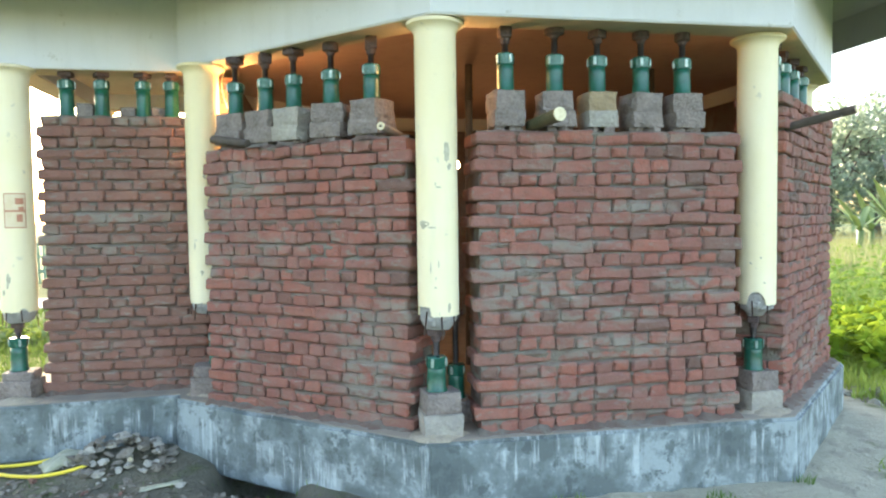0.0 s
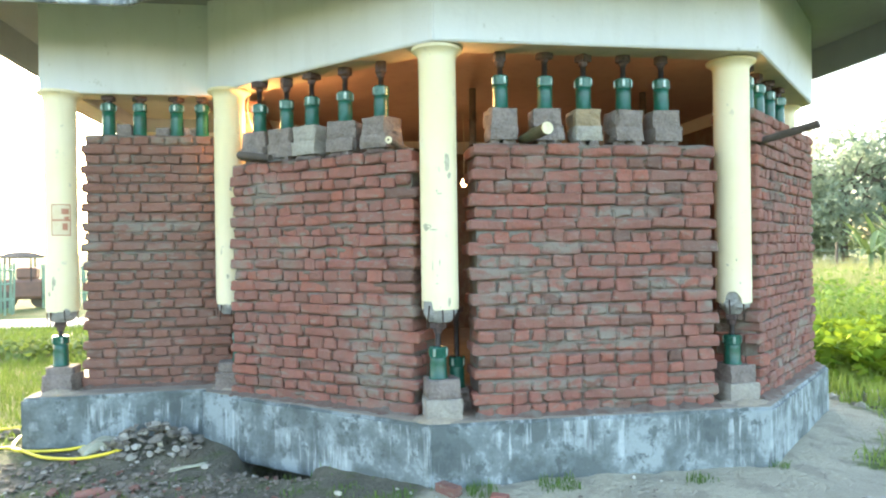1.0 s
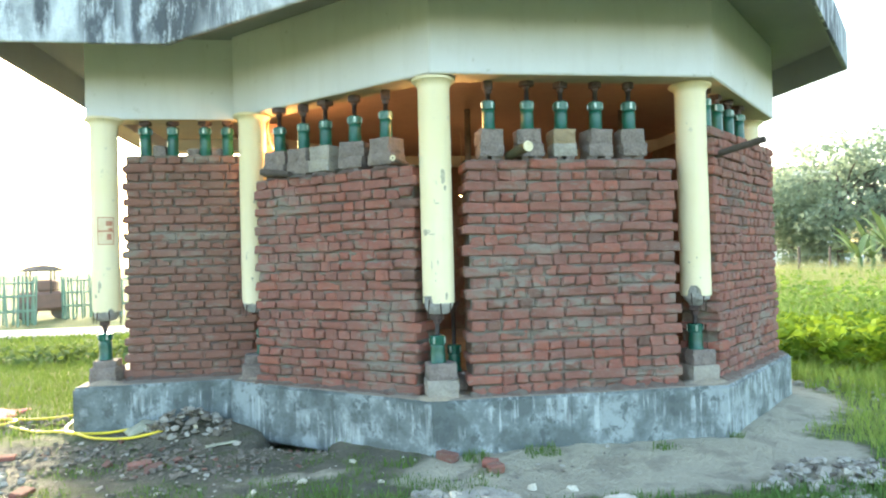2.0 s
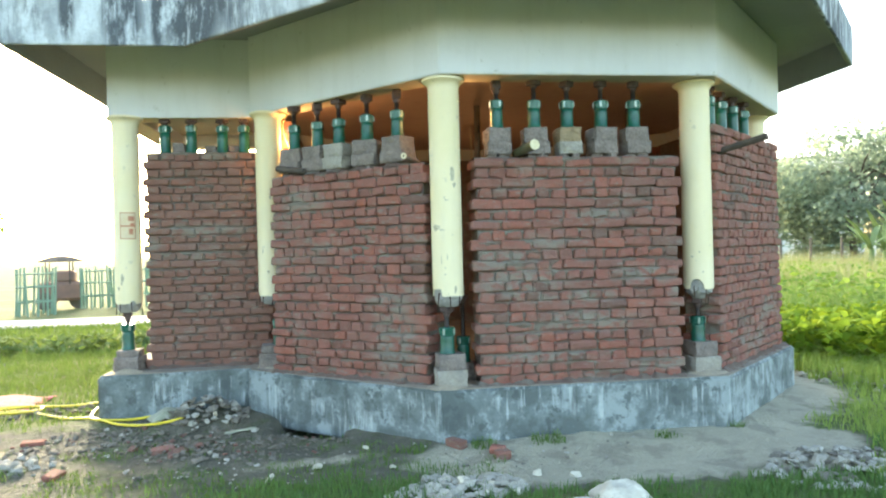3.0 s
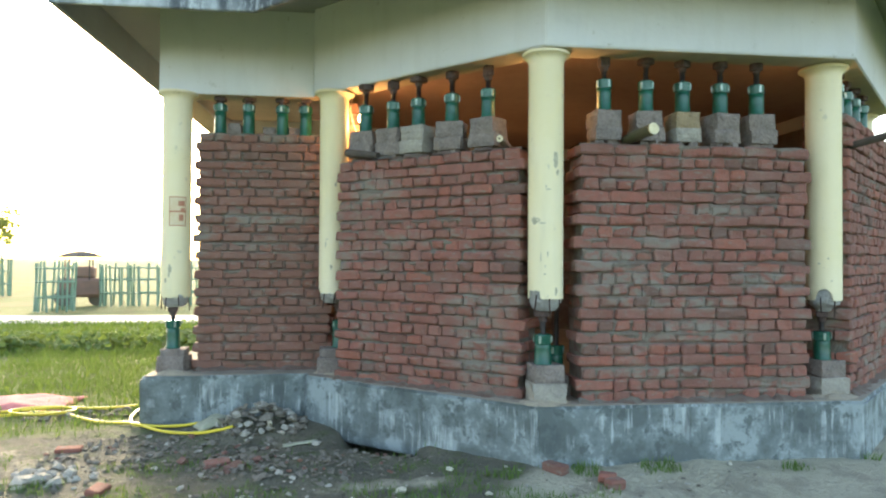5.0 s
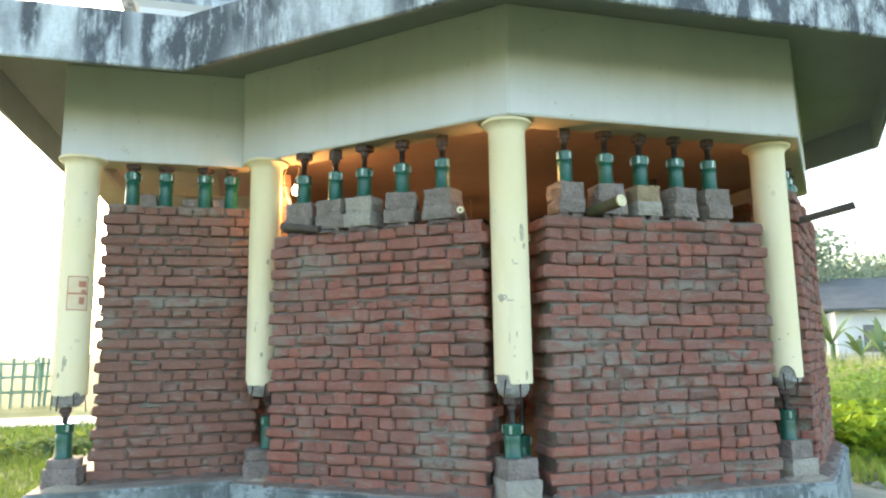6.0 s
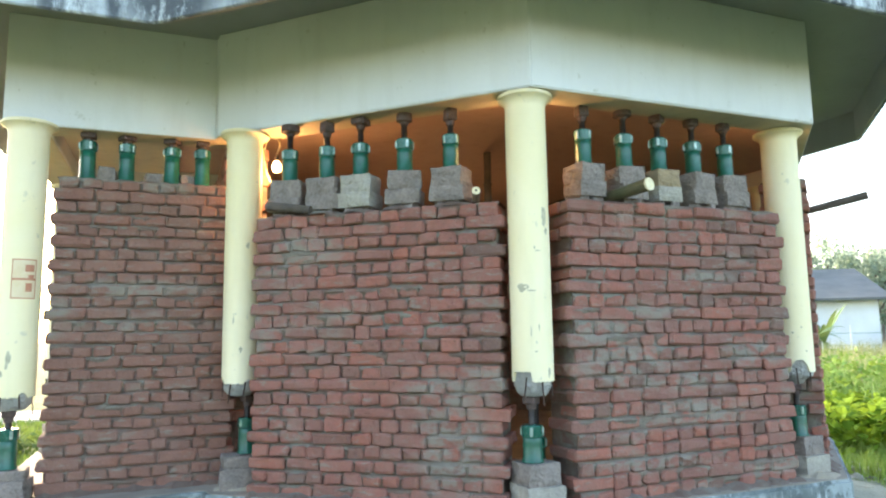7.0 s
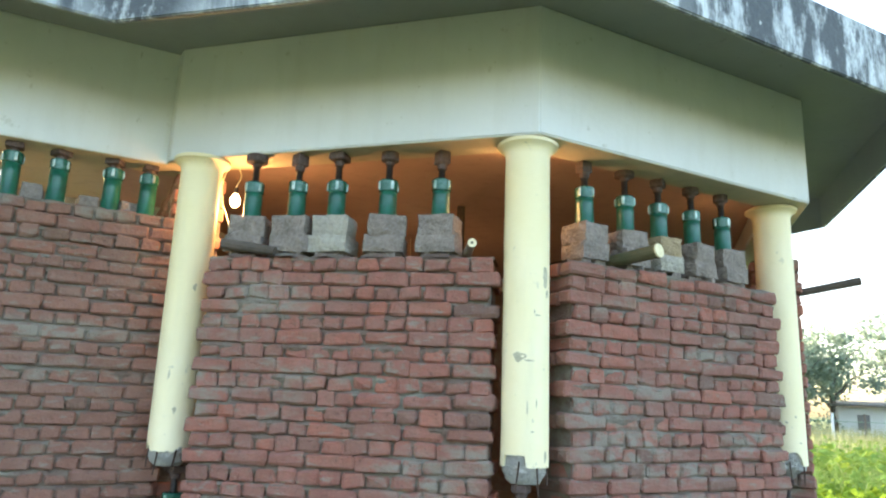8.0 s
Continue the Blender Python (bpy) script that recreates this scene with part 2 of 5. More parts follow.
BLOCK_GREY = simple("grey_purple_block", (0.24, 0.203, 0.178), (0.14, 0.116, 0.10), 9.0, 0.95, c3=(0.33, 0.29, 0.27), scale3=45, bumps=0.8, dist=0.01, ws=True)
BLOCK_PALE = simple("pale_concrete_block", (0.42, 0.40, 0.34), (0.33, 0.31, 0.27), 9.0, 0.95, c3=(0.24, 0.22, 0.2), scale3=45, bumps=0.8, dist=0.01, ws=True)
BLOCK_TAN = simple("tan_block", (0.38, 0.29, 0.17), (0.30, 0.23, 0.14), 9.0, 0.95, c3=(0.24, 0.19, 0.14), scale3=45, bumps=0.8, dist=0.01, ws=True)
GREEN = simple("green_enamel", (0.006, 0.10, 0.062), (0.004, 0.06, 0.04), 12.0, 0.3, c3=(0.009, 0.11, 0.078), scale3=40, bumps=0.15, dist=0.002, ws=True)
GREEN_WORN = simple("worn_green_collar", (0.006, 0.085, 0.058), (0.05, 0.16, 0.13), 25.0, 0.25, 0.1, c3=(0.006, 0.06, 0.045), scale3=60, bumps=0.2, dist=0.002, ws=True, lo=0.45, hi=0.7)
# the sky's highlights on the jack lugs are put into this pale colour
LUG_GLINT = simple("bright_worn_metal_edge", (0.42, 0.50, 0.46), (0.16, 0.30, 0.26), 30.0, 0.25, 0.3, bumps=0, ws=True)
STEEL = simple("dark_oily_steel", (0.035, 0.032, 0.03), (0.07, 0.055, 0.045), 30.0, 0.45, 0.7, bumps=0.3, dist=0.002)
PACKING = simple("dark_brown_packing", (0.075, 0.05, 0.045), (0.045, 0.034, 0.032), 20.0, 0.9, c3=(0.16, 0.11, 0.1), bumps=0.6, dist=0.006, ws=True)
BAMBOO_CUT = simple("cut_bamboo", (0.72, 0.66, 0.45), (0.6, 0.52, 0.33), 30.0, 0.7)
BAMBOO = simple("green_brown_bamboo", (0.055, 0.062, 0.028), (0.09, 0.08, 0.04), 10.0, 0.6, ws=True)
DARKWOOD = simple("dark_wood", (0.06, 0.05, 0.042), (0.10, 0.08, 0.065), 10.0, 0.85, ws=True, bumps=0.5)
REBAR = simple("rusty_rebar", (0.09, 0.05, 0.035), (0.05, 0.035, 0.03), 40.0, 0.8, 0.4)
SCAR = simple("grey_bare_plaster", (0.50, 0.47, 0.34), (0.34, 0.32, 0.23), 25.0, 0.95, ws=True, bumps=0.3)
SANDY = simple("sandy_dry_mortar", (0.40, 0.345, 0.25), (0.29, 0.26, 0.21), 12.0, 0.98, c3=(0.48, 0.43, 0.34), ws=True, bumps=0.8, dist=0.01)
GROUND = ground_material()


# ---- mesh helpers ----
def link(bm, name, material, parent=None, label="", smooth=False):
    me = bpy.data.meshes.new(name)
    bmesh.ops.recalc_face_normals(bm, faces=bm.faces)
    bm.to_mesh(me)
    bm.free()
    me.materials.append(material)
    if smooth:
        for p in me.polygons:
            p.use_smooth = True
    ob = new(name, me)
    ob.parent = parent
    if label:
        ob["label"] = label
    return ob


def part(name, bm, material, parent, label="", smooth=False):
    return link(bm, name, material, parent, label, smooth)


def empty(name, m, label, category, group="", kind=""):
    e = new(name)
    e.empty_display_size = 0.1
    e.matrix_basis = m
    return tagged(e, label, category, group, kind)


def add_box(bm, x0, x1, y0, y1, z0, z1, m=None, bevel=0.0, jit=0.0, rng=random):
    r = bmesh.ops.create_cube(bm, size=1.0)
    vs = r["verts"]
    for v in vs:
        v.co = Vector(((x0 + x1) / 2 + v.co.x * (x1 - x0), (y0 + y1) / 2 + v.co.y * (y1 - y0), (z0 + z1) / 2 + v.co.z * (z1 - z0)))
        if jit:
            v.co += Vector((rng.uniform(-jit, jit), rng.uniform(-jit, jit), rng.uniform(-jit, jit)))
    if bevel:
        es = list({e for v in vs for e in v.link_edges})
        out = bmesh.ops.bevel(bm, geom=es, offset=bevel, segments=1, affect="EDGES", profile=0.6)
        vs = list({v for f in out["faces"] for v in f.verts} | {v for v in vs if v.is_valid})
    if m is not None:
        for v in vs:
            v.co = m @ v.co
    return vs


def prism(bm, pts, z0, z1):
    """Upright prism over a plan polygon."""
    lo = [bm.verts.new((x, y, z0)) for x, y in pts]
    hi = [bm.verts.new((x, y, z1)) for x, y in pts]
    n = len(pts)
    bm.faces.new(lo[::-1])
    bm.faces.new(hi)
    for i in range(n):
        bm.faces.new((lo[i], lo[(i + 1) % n], hi[(i + 1) % n], hi[i]))


def ring_prism(bm, outer, inner, z0, z1):
    """Band between two plan polygons with the same number of corners."""
    n = len(outer)
    rows = [[bm.verts.new((x, y, z)) for x, y in pts] for pts, z in ((outer, z0), (outer, z1), (inner, z1), (inner, z0))]
    for k in range(4):
        a, b = rows[k], rows[(k + 1) % 4]
        for i in range(n):
            j = (i + 1) % n
            bm.faces.new((a[i], a[j], b[j], b[i]))


def lathe(bm, profile, n=24, x=0.0, y=0.0, caps=True):
    """Turned shape from (radius, height) pairs."""
    rows = []
    for r, z in profile:
        rows.append([bm.verts.new((x + r * math.cos(2 * math.pi * i / n), y + r * math.sin(2 * math.pi * i / n), z)) for i in range(n)])
    for a, b in zip(rows, rows[1:]):
        for i in range(n):
            j = (i + 1) % n
            bm.faces.new((a[i], a[j], b[j], b[i]))
    if caps:
        bm.faces.new(rows[0][::-1])
        bm.faces.new(rows[-1])
    return rows


def rod(bm, a, b, r0, r1=None, n=10):
    """A straight tapered stick."""
    a, b = Vector(a), Vector(b)
    r1 = r0 if r1 is None else r1
    q = (b - a).to_track_quat("Z", "Y").to_matrix()
    rows = [[bm.verts.new(p + q @ Vector((r * math.cos(6.2832 * i / n), r * math.sin(6.2832 * i / n), 0))) for i in range(n)] for p, r in ((a, r0), (b, r1))]
    for i in range(n):
        j = (i + 1) % n
        bm.faces.new((rows[0][i], rows[0][j], rows[1][j], rows[1][i]))
    bm.faces.new(rows[0][::-1])
    bm.faces.new(rows[1])


def tube(name, pts, r, material, parent=None, cyclic=False):
    cu = bpy.data.curves.new(name, "CURVE")
    cu.dimensions, cu.bevel_depth, cu.bevel_resolution, cu.resolution_u = "3D", r, 2, 6
    sp = cu.splines.new("BEZIER")
    sp.bezier_points.add(len(pts) - 1)
    for bp, p in zip(sp.bezier_points, pts):
        bp.co = p
        bp.handle_left_type = bp.handle_right_type = "AUTO"
    sp.use_cyclic_u = cyclic
    tmp = bpy.data.objects.new(name, cu)
    me = bpy.data.meshes.new_from_object(tmp)
    bpy.data.objects.remove(tmp)
    me.materials.clear()
    me.materials.append(material)
    for p in me.polygons:
        p.use_smooth = True
    ob = new(name, me)
    ob.parent = parent
    return ob


def offset(pts, d):
    """Plan polygon (counter-clockwise) pushed outwards by d."""
    out = []
    n = len(pts)
    for i in range(n):
        p, a, b = Vector(pts[i]), Vector(pts[i - 1]), Vector(pts[(i + 1) % n])
        u, v = (p - a).normalized(), (b - p).normalized()
        n1, n2 = Vector((u.y, -u.x)), Vector((v.y, -v.x))
        k = d / (1 + n1.dot(n2))
        q = p + (n1 + n2) * k
        out.append((q.x, q.y))
    return out


# ---- plan of the pavilion ----
UNDERSIDE = plaster_material("dingy_beige_paint", (0.52, 0.46, 0.34), (0.45, 0.40, 0.30), (0.3, 0.26, 0.2))
BEAM_Z, SOFFIT_Z, DROP_Z, TOP_Z, PLINTH_Z = 3.18, 4.02, 3.68, 4.12, 0.49
WING_X = -2.52
OUT = [(WING_X, 6.31), (-1.045, 6.31), (-1.03, 6.20), (0.8, 4.4), (3.3, 4.4), (5.068, 6.168), (5.068, 8.668), (3.3, 10.436), (0.8, 10.436), (-0.968, 8.668), (WING_X, 8.668)]

EAVE = [(-3.15, 5.385), (-1.50, 5.385), (0.47, 3.61), (3.63, 3.60), (5.80, 5.86), (5.80, 9.0), (3.63, 11.24), (0.47, 11.24), (-1.30, 9.47), (-3.15, 9.47)]
pavilion_roof = empty("roof", pose(0, 0, 0), "flat concrete roof with wide eaves over the pavilion", "roof", kind="structure")
bm = bmesh.new()
ring_prism(bm, OUT, offset(OUT, -0.28), BEAM_Z, SOFFIT_Z)
bmesh.ops.bevel(bm, geom=[e for e in bm.edges if e.calc_length() > 0.5], offset=0.008, segments=2, affect="EDGES")
part("ring_beam", bm, FASCIA, pavilion_roof, "deep cream plastered ring beam on the columns")
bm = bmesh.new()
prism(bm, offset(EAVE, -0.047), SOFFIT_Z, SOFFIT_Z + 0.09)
part("eave_slab", bm, SOFFIT_SHADED, pavilion_roof, "plastered slab of the eaves, darkened for the shade under them")
bm = bmesh.new()
ring_prism(bm, EAVE, offset(EAVE, -0.03), DROP_Z, TOP_Z)
bmesh.ops.bevel(bm, geom=[e for e in bm.edges if e.calc_length() > 0.3], offset=0.008, segments=2, affect="EDGES")
part("eave_band", bm, PARAPET, pavilion_roof, "whitewashed eave band streaked with black mould")

# thin lining so the band's inner face takes the shade-darkened colour
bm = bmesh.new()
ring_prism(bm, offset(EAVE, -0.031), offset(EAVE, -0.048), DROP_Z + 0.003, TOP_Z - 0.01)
part("eave_downstand", bm, SOFFIT_SHADED, pavilion_roof, "plain inner face of the eave band, greyed for shade")
bm = bmesh.new()
ring_prism(bm, offset(OUT, -0.012), offset(OUT, -0.27), BEAM_Z - 0.004, BEAM_Z)
part("beam_underside", bm, UNDERSIDE, pavilion_roof, "dingy beige underside of the beam")
bm = bmesh.new()
prism(bm, offset(OUT, -0.285), 3.37, 3.45)
tagged(link(bm, "ceiling", CEILING), "brown painted ceiling lit by a bare bulb", "ceiling", kind="structure")

bm = bmesh.new()
add_box(bm, -2.24, -1.30, 6.62, 8.36, 3.335, 3.367)
tagged(link(bm, "ceiling", UNDERSIDE), "dingy beige ceiling of the wing", "ceiling", kind="structure")

# small roof lantern over the wing, with a dome
lantern = empty("roof_lantern", pose(-1.50, 7.05, SOFFIT_Z + 0.09), "small plastered roof lantern with a low dome", "roof lantern")
bm = bmesh.new()
lathe(bm, [(0.66, 0.0), (0.66, 0.35), (0.72, 0.62), (0.80, 0.67)], 4)
bmesh.ops.transform(bm, matrix=pose(0, 0, 0, 0, 0, 45), verts=bm.verts)
part("lantern_base", bm, FASCIA, lantern)
bm = bmesh.new()
add_box(bm, -0.68, 0.68, -0.52, 0.52, 0.665, 0.77, bevel=0.015)
part("lantern_slab", bm, PARAPET, lantern)
bm = bmesh.new()
lathe(bm, [(0.46 * math.cos(a), 0.765 + 0.52 * math.sin(a)) for a in [i * math.pi / 24 for i in range(12)]] + [(0.012, 1.285)], 36)
part("dome", bm, PARAPET, lantern, smooth=True)

# plinth
STONE_FLOOR = simple("dusty_floor", (0.30, 0.265, 0.21), (0.21, 0.19, 0.16), 3.0, 0.95, ws=True)
PLAN = [(-2.56, 5.95), (-1.09, 6.03), (-1.06, 5.90), (0.735, 4.37), (3.35, 4.37), (4.96, 5.84), (5.12, 8.72), (3.34, 10.52), (0.76, 10.52), (-1.03, 8.76), (-2.56, 8.76)]
bm = bmesh.new()
prism(bm, PLAN, -0.05, PLINTH_Z)
bmesh.ops.bevel(bm, geom=[e for e in bm.edges if e.calc_length() > 0.3], offset=0.02, segments=2, affect="EDGES")
bmesh.ops.triangulate(bm, faces=bm.faces)
bmesh.ops.subdivide_edges(bm, edges=[e for e in bm.edges if e.calc_length() > 0.5], cuts=10, use_grid_fill=True)
for v in bm.verts:
    k = noise.noise(v.co * 3.0) * 0.006 + noise.noise(v.co * 11.0) * 0.005
    v.co += Vector((k, k, noise.noise(v.co * 9.0 + Vector((3, 1, 0))) * 0.006 if v.co.z > 0.4 else 0))
tagged(link(bm, "plinth", PLINTH), "blue-grey cement plinth with white drip streaks", "plinth", kind="structure")
bm = bmesh.new()
prism(bm, offset(PLAN, -0.03), PLINTH_Z - 0.05, PLINTH_Z + 0.005)
tagged(link(bm, "floor", STONE_FLOOR), "bare concrete floor inside the pavilion", "floor", kind="structure")


# ---- brick infill panels ----
def brick_mesh(name, L, D, H, rng, material):
    bm = bmesh.new()
    add_box(bm, -L / 2, L / 2, 0, D, 0, H, bevel=rng.uniform(0.009, 0.015), jit=0.007, rng=rng)
    for v in bm.verts:
        v.co += Vector((rng.uniform(-1, 1), rng.uniform(-1, 1), rng.uniform(-1, 1))) * 0.0045
    bmesh.ops.recalc_face_normals(bm, faces=bm.faces)
    me = bpy.data.meshes.new(name)
    bm.to_mesh(me)
    bm.free()
    me.materials.append(material)
    return me


BRNG = random.Random(5)
STRETCH = [brick_mesh("brick", 0.238, 0.112, 0.074, BRNG, BRICK) for i in range(10)]
HEAD = [brick_mesh("brick", 0.114, 0.22, 0.074, BRNG, BRICK) for i in range(10)]
BROWN_STRETCH = [brick_mesh("brick", 0.238, 0.112, 0.074, BRNG, BRICK_BROWN) for i in range(8)]
BROWN_HEAD = [brick_mesh("brick", 0.114, 0.22, 0.074, BRNG, BRICK_BROWN) for i in range(8)]


def brick_panel(name, a, b, z0, z1, n, top_stretch, seed, label, lift=0.0, detailed=True, thick=0.36, ragged=0.03, long_set=STRETCH, short_set=HEAD, split=0.08):
    """A wall of n courses from plan point a to b, its outer face on the right-hand side seen from a to b."""
    rng = random.Random(seed)
    a, b = Vector(a), Vector(b)
    length = (b - a).length
    yaw = math.degrees(math.atan2(b.y - a.y, b.x - a.x))
    wall = empty(name, pose(a.x, a.y, z0, 0, 0, yaw), label, "brick wall", kind="structure")
    H = (z1 - z0) / n
    # mortar core with an uneven face
    bm = bmesh.new()
    nx, nzv = (int(length / 0.03), n * 4) if detailed else (4, 4)
    steps = (0.0, 0.30, 0.74, 0.90)
    grid = []
    for i in range(nx + 1):
        col = []
        for j in range(nzv + 1):
            s = 0.035 + (length - 0.07) * i / nx
            h = (z1 - z0 - 0.006) * j / nzv if not detailed or j == nzv else H * (j // 4 + steps[j % 4])
            # bed mortar lies flush on the brick below and falls back under the brick above; upright joints lie deep
            d = (0.032, 0.028, 0.010, 0.016)[j % 4] + 0.022 * noise.noise(Vector((s * 7 + seed, h * 11, 1.3))) + 0.007 * noise.noise(Vector((s * 29, h * 31, seed)))
            if detailed:        # the smeared patches fill the joints flush
                q = a + (b - a).normalized() * s
                fill = max(0.0, 0.6 * min(1.0, max(1.25 - math.sqrt(((q.x - cx) / rx) ** 2 + ((q.y - cy) / rx) ** 2 + ((z0 + h - cz) / rz) ** 2) for cx, cy, cz, rx, rz in SMEARS)))
                d -= fill * (d + 0.001 + 0.006 * noise.noise(Vector((s * 9, h * 13, seed))))
            h += 0.006 * noise.noise(Vector((s * 2.0, (j // 4) * 0.9, seed)))
            col.append(bm.verts.new((s, d, h)))
        grid.append(col)
    for i in range(nx):
        for j in range(nzv):
            bm.faces.new((grid[i][j], grid[i + 1][j], grid[i + 1][j + 1], grid[i][j + 1]))
    add_box(bm, 0.035, length - 0.035, 0.03, thick - 0.02, 0.0, z1 - z0 - 0.004)
    part("mortar", bm, MORTAR, wall, "grey mortar bed")
    # ragged mortar droppings along the foot of the wall
    if detailed:
        bm = bmesh.new()
        k = int(length / 0.025)
        rows = []
        for i in range(k + 1):
            s = length * i / k
            q = abs(noise.noise(Vector((s * 8, seed, 0.3)))) + 0.35 * abs(noise.noise(Vector((s * 27, seed, 2.3))))
            rows.append([bm.verts.new(c) for c in ((s, 0.03, 0.014 + 0.06 * q), (s, -0.012 - 0.04 * q, 0.010 + 0.045 * q), (s, -0.03 - 0.11 * q, -0.004))])
        for ra, rb in zip(rows, rows[1:]):
            bm.faces.new((ra[0], ra[1], rb[1], rb[0]))
            bm.faces.new((ra[1], ra[2], rb[2], rb[1]))
        cap = bmesh.new()
        rows = []
        top = z1 - z0
        for i in range(k + 1):
            s = 0.02 + (length - 0.04) * i / k
            q = abs(noise.noise(Vector((s * 6, seed, 8.3)))) + 0.4 * abs(noise.noise(Vector((s * 23, seed, 6.3))))
            rows.append([cap.verts.new(c) for c in ((s, 0.012 + 0.03 * (1 - q), top - 0.012), (s, 0.022 + 0.03 * (1 - q), top + 0.001 + 0.014 * q), (s, 0.14, top + 0.004 + 0.010 * q), (s, thick - 0.03, top + 0.004))])
        for ra, rb in zip(rows, rows[1:]):
            for e in range(3):
                cap.faces.new((ra[e], ra[e + 1], rb[e + 1], rb[e]))
        part("mortar_cap", cap, MORTAR, wall, "ragged grey mortar smeared along the top", smooth=True)
        part("mortar_droppings", bm, MORTAR, wall, "ragged mortar along the foot of the wall", smooth=True)
    rest = bmesh.new()
    for c in range(n):
        stretch = (n - 1 - c) % 2 == (0 if top_stretch else 1)
        pitch = 0.268 if stretch else 0.135
        back0, back1 = (rng.uniform(-ragged, 0.004), rng.uniform(-ragged, 0.004)) if stretch else (rng.uniform(0.4, 1.3) * ragged, rng.uniform(0.4, 1.3) * ragged)
        s0, s1 = back0, length - back1
        k = max(2, round((s1 - s0) / pitch))
        step = (s1 - s0) / k
        sway = rng.uniform(-0.007, 0.007)
        cuts = [s0 + step * i + (rng.uniform(-0.09, 0.09) * step if 0 < i < k else 0) for i in range(k + 1)]
        if stretch:      # half bricks slipped into the course
            halves = [(cuts[i] + cuts[i + 1]) / 2 for i in range(1, k - 1) if rng.random() < split]
            cuts = sorted(cuts + halves)
            k = len(cuts) - 1
        for i in range(k):
            L = cuts[i + 1] - cuts[i] - rng.uniform(0.004, 0.015)
            mid = (cuts[i + 1] + cuts[i]) / 2
            long_one = L > 0.17
            me = rng.choice(long_set if long_one else short_set)
            nominal = 0.238 if long_one else 0.114
            h = H * c + 0.003 + 0.009 * noise.noise(Vector((mid * 2.0, c * 0.9, seed))) + rng.uniform(-0.003, 0.003)
            fz = (H - rng.uniform(0.003, 0.017)) / 0.074
            m = pose(mid, rng.uniform(-0.009, 0.007) + sway, h, rng.uniform(-2.0, 2.0), rng.uniform(-1.3, 1.3), rng.uniform(-1.9, 1.9)) @ Matrix.Diagonal((L / nominal, 1, fz, 1))
            if detailed:
                ob = new("brick", me)
                ob.parent = wall
                ob.matrix_basis = m
            else:
                tmp = bmesh.new()
                tmp.from_mesh(me)
                bmesh.ops.transform(tmp, matrix=m, verts=tmp.verts)
                mm = bpy.data.meshes.new("tmp")
                tmp.to_mesh(mm)
                tmp.free()
                rest.from_mesh(mm)
                bpy.data.meshes.remove(mm)
        # bricks on the two ends, behind the face
        for side, s in ((0, s0), (1, s1)):
            d0 = 0.118 if stretch else 0.228
            widths = [0.232] if stretch else [0.112]
            for wdt in widths:
                inset = rng.uniform(0.0, 0.03) * (1 if side == 0 else -1)
                x0 = s + inset if side == 0 else s - 0.11 + inset
                add_box(rest, x0, x0 + 0.11, d0, d0 + wdt, H * c + 0.003, H * (c + 1) - 0.012, bevel=0.009, jit=0.006, rng=rng)
                d0 += wdt
    me = bpy.data.meshes.new("end_bricks")
    rest.to_mesh(me)
    rest.free()
    me.materials.append(BRICK)
    eb = new("end_bricks", me)
    eb.parent = wall
    tagged(eb, "bricks bonded into the ends of the wall", kind="stuff")
    return wall


W1A, W1B = Vector((-0.79, 5.775)), Vector((0.68, 4.648))
W2A, W2B = Vector((1.08, 4.49)), Vector((2.97, 4.49))
W0A, W0B = Vector((-2.17, 6.30)), Vector((-0.86, 6.30))
W3A, W3B = Vector((3.38, 4.58)), Vector((4.88, 5.93))


# ---- columns ----
def rim_rise(kind, rel, seed):
    """How far the broken plaster rim climbs at an angle from the outward side, in degrees."""
    jag = 0.010 * noise.noise(Vector((rel * 0.16, seed, 0.0))) + 0.006 * noise.noise(Vector((rel * 0.6, seed, 5.0)))
    if kind == "step":
        return jag + (0.062 if -82 < rel < -22 else 0.0) + (0.03 if abs(rel) > 120 else 0.0)
    if kind == "arch":
        return jag + 0.095 * max(0.0, 1 - (rel / 30.0) ** 2) ** 0.6 + 0.05 * max(0.0, 1 - ((rel + 75) / 18.0) ** 2)
    if kind == "notch":
        return jag * 1.8 + 0.05 * max(0.0, 1 - ((rel + 62) / 26.0) ** 2) + 0.03 * max(0.0, 1 - ((rel - 48) / 14.0) ** 2)
    return jag * 2.2


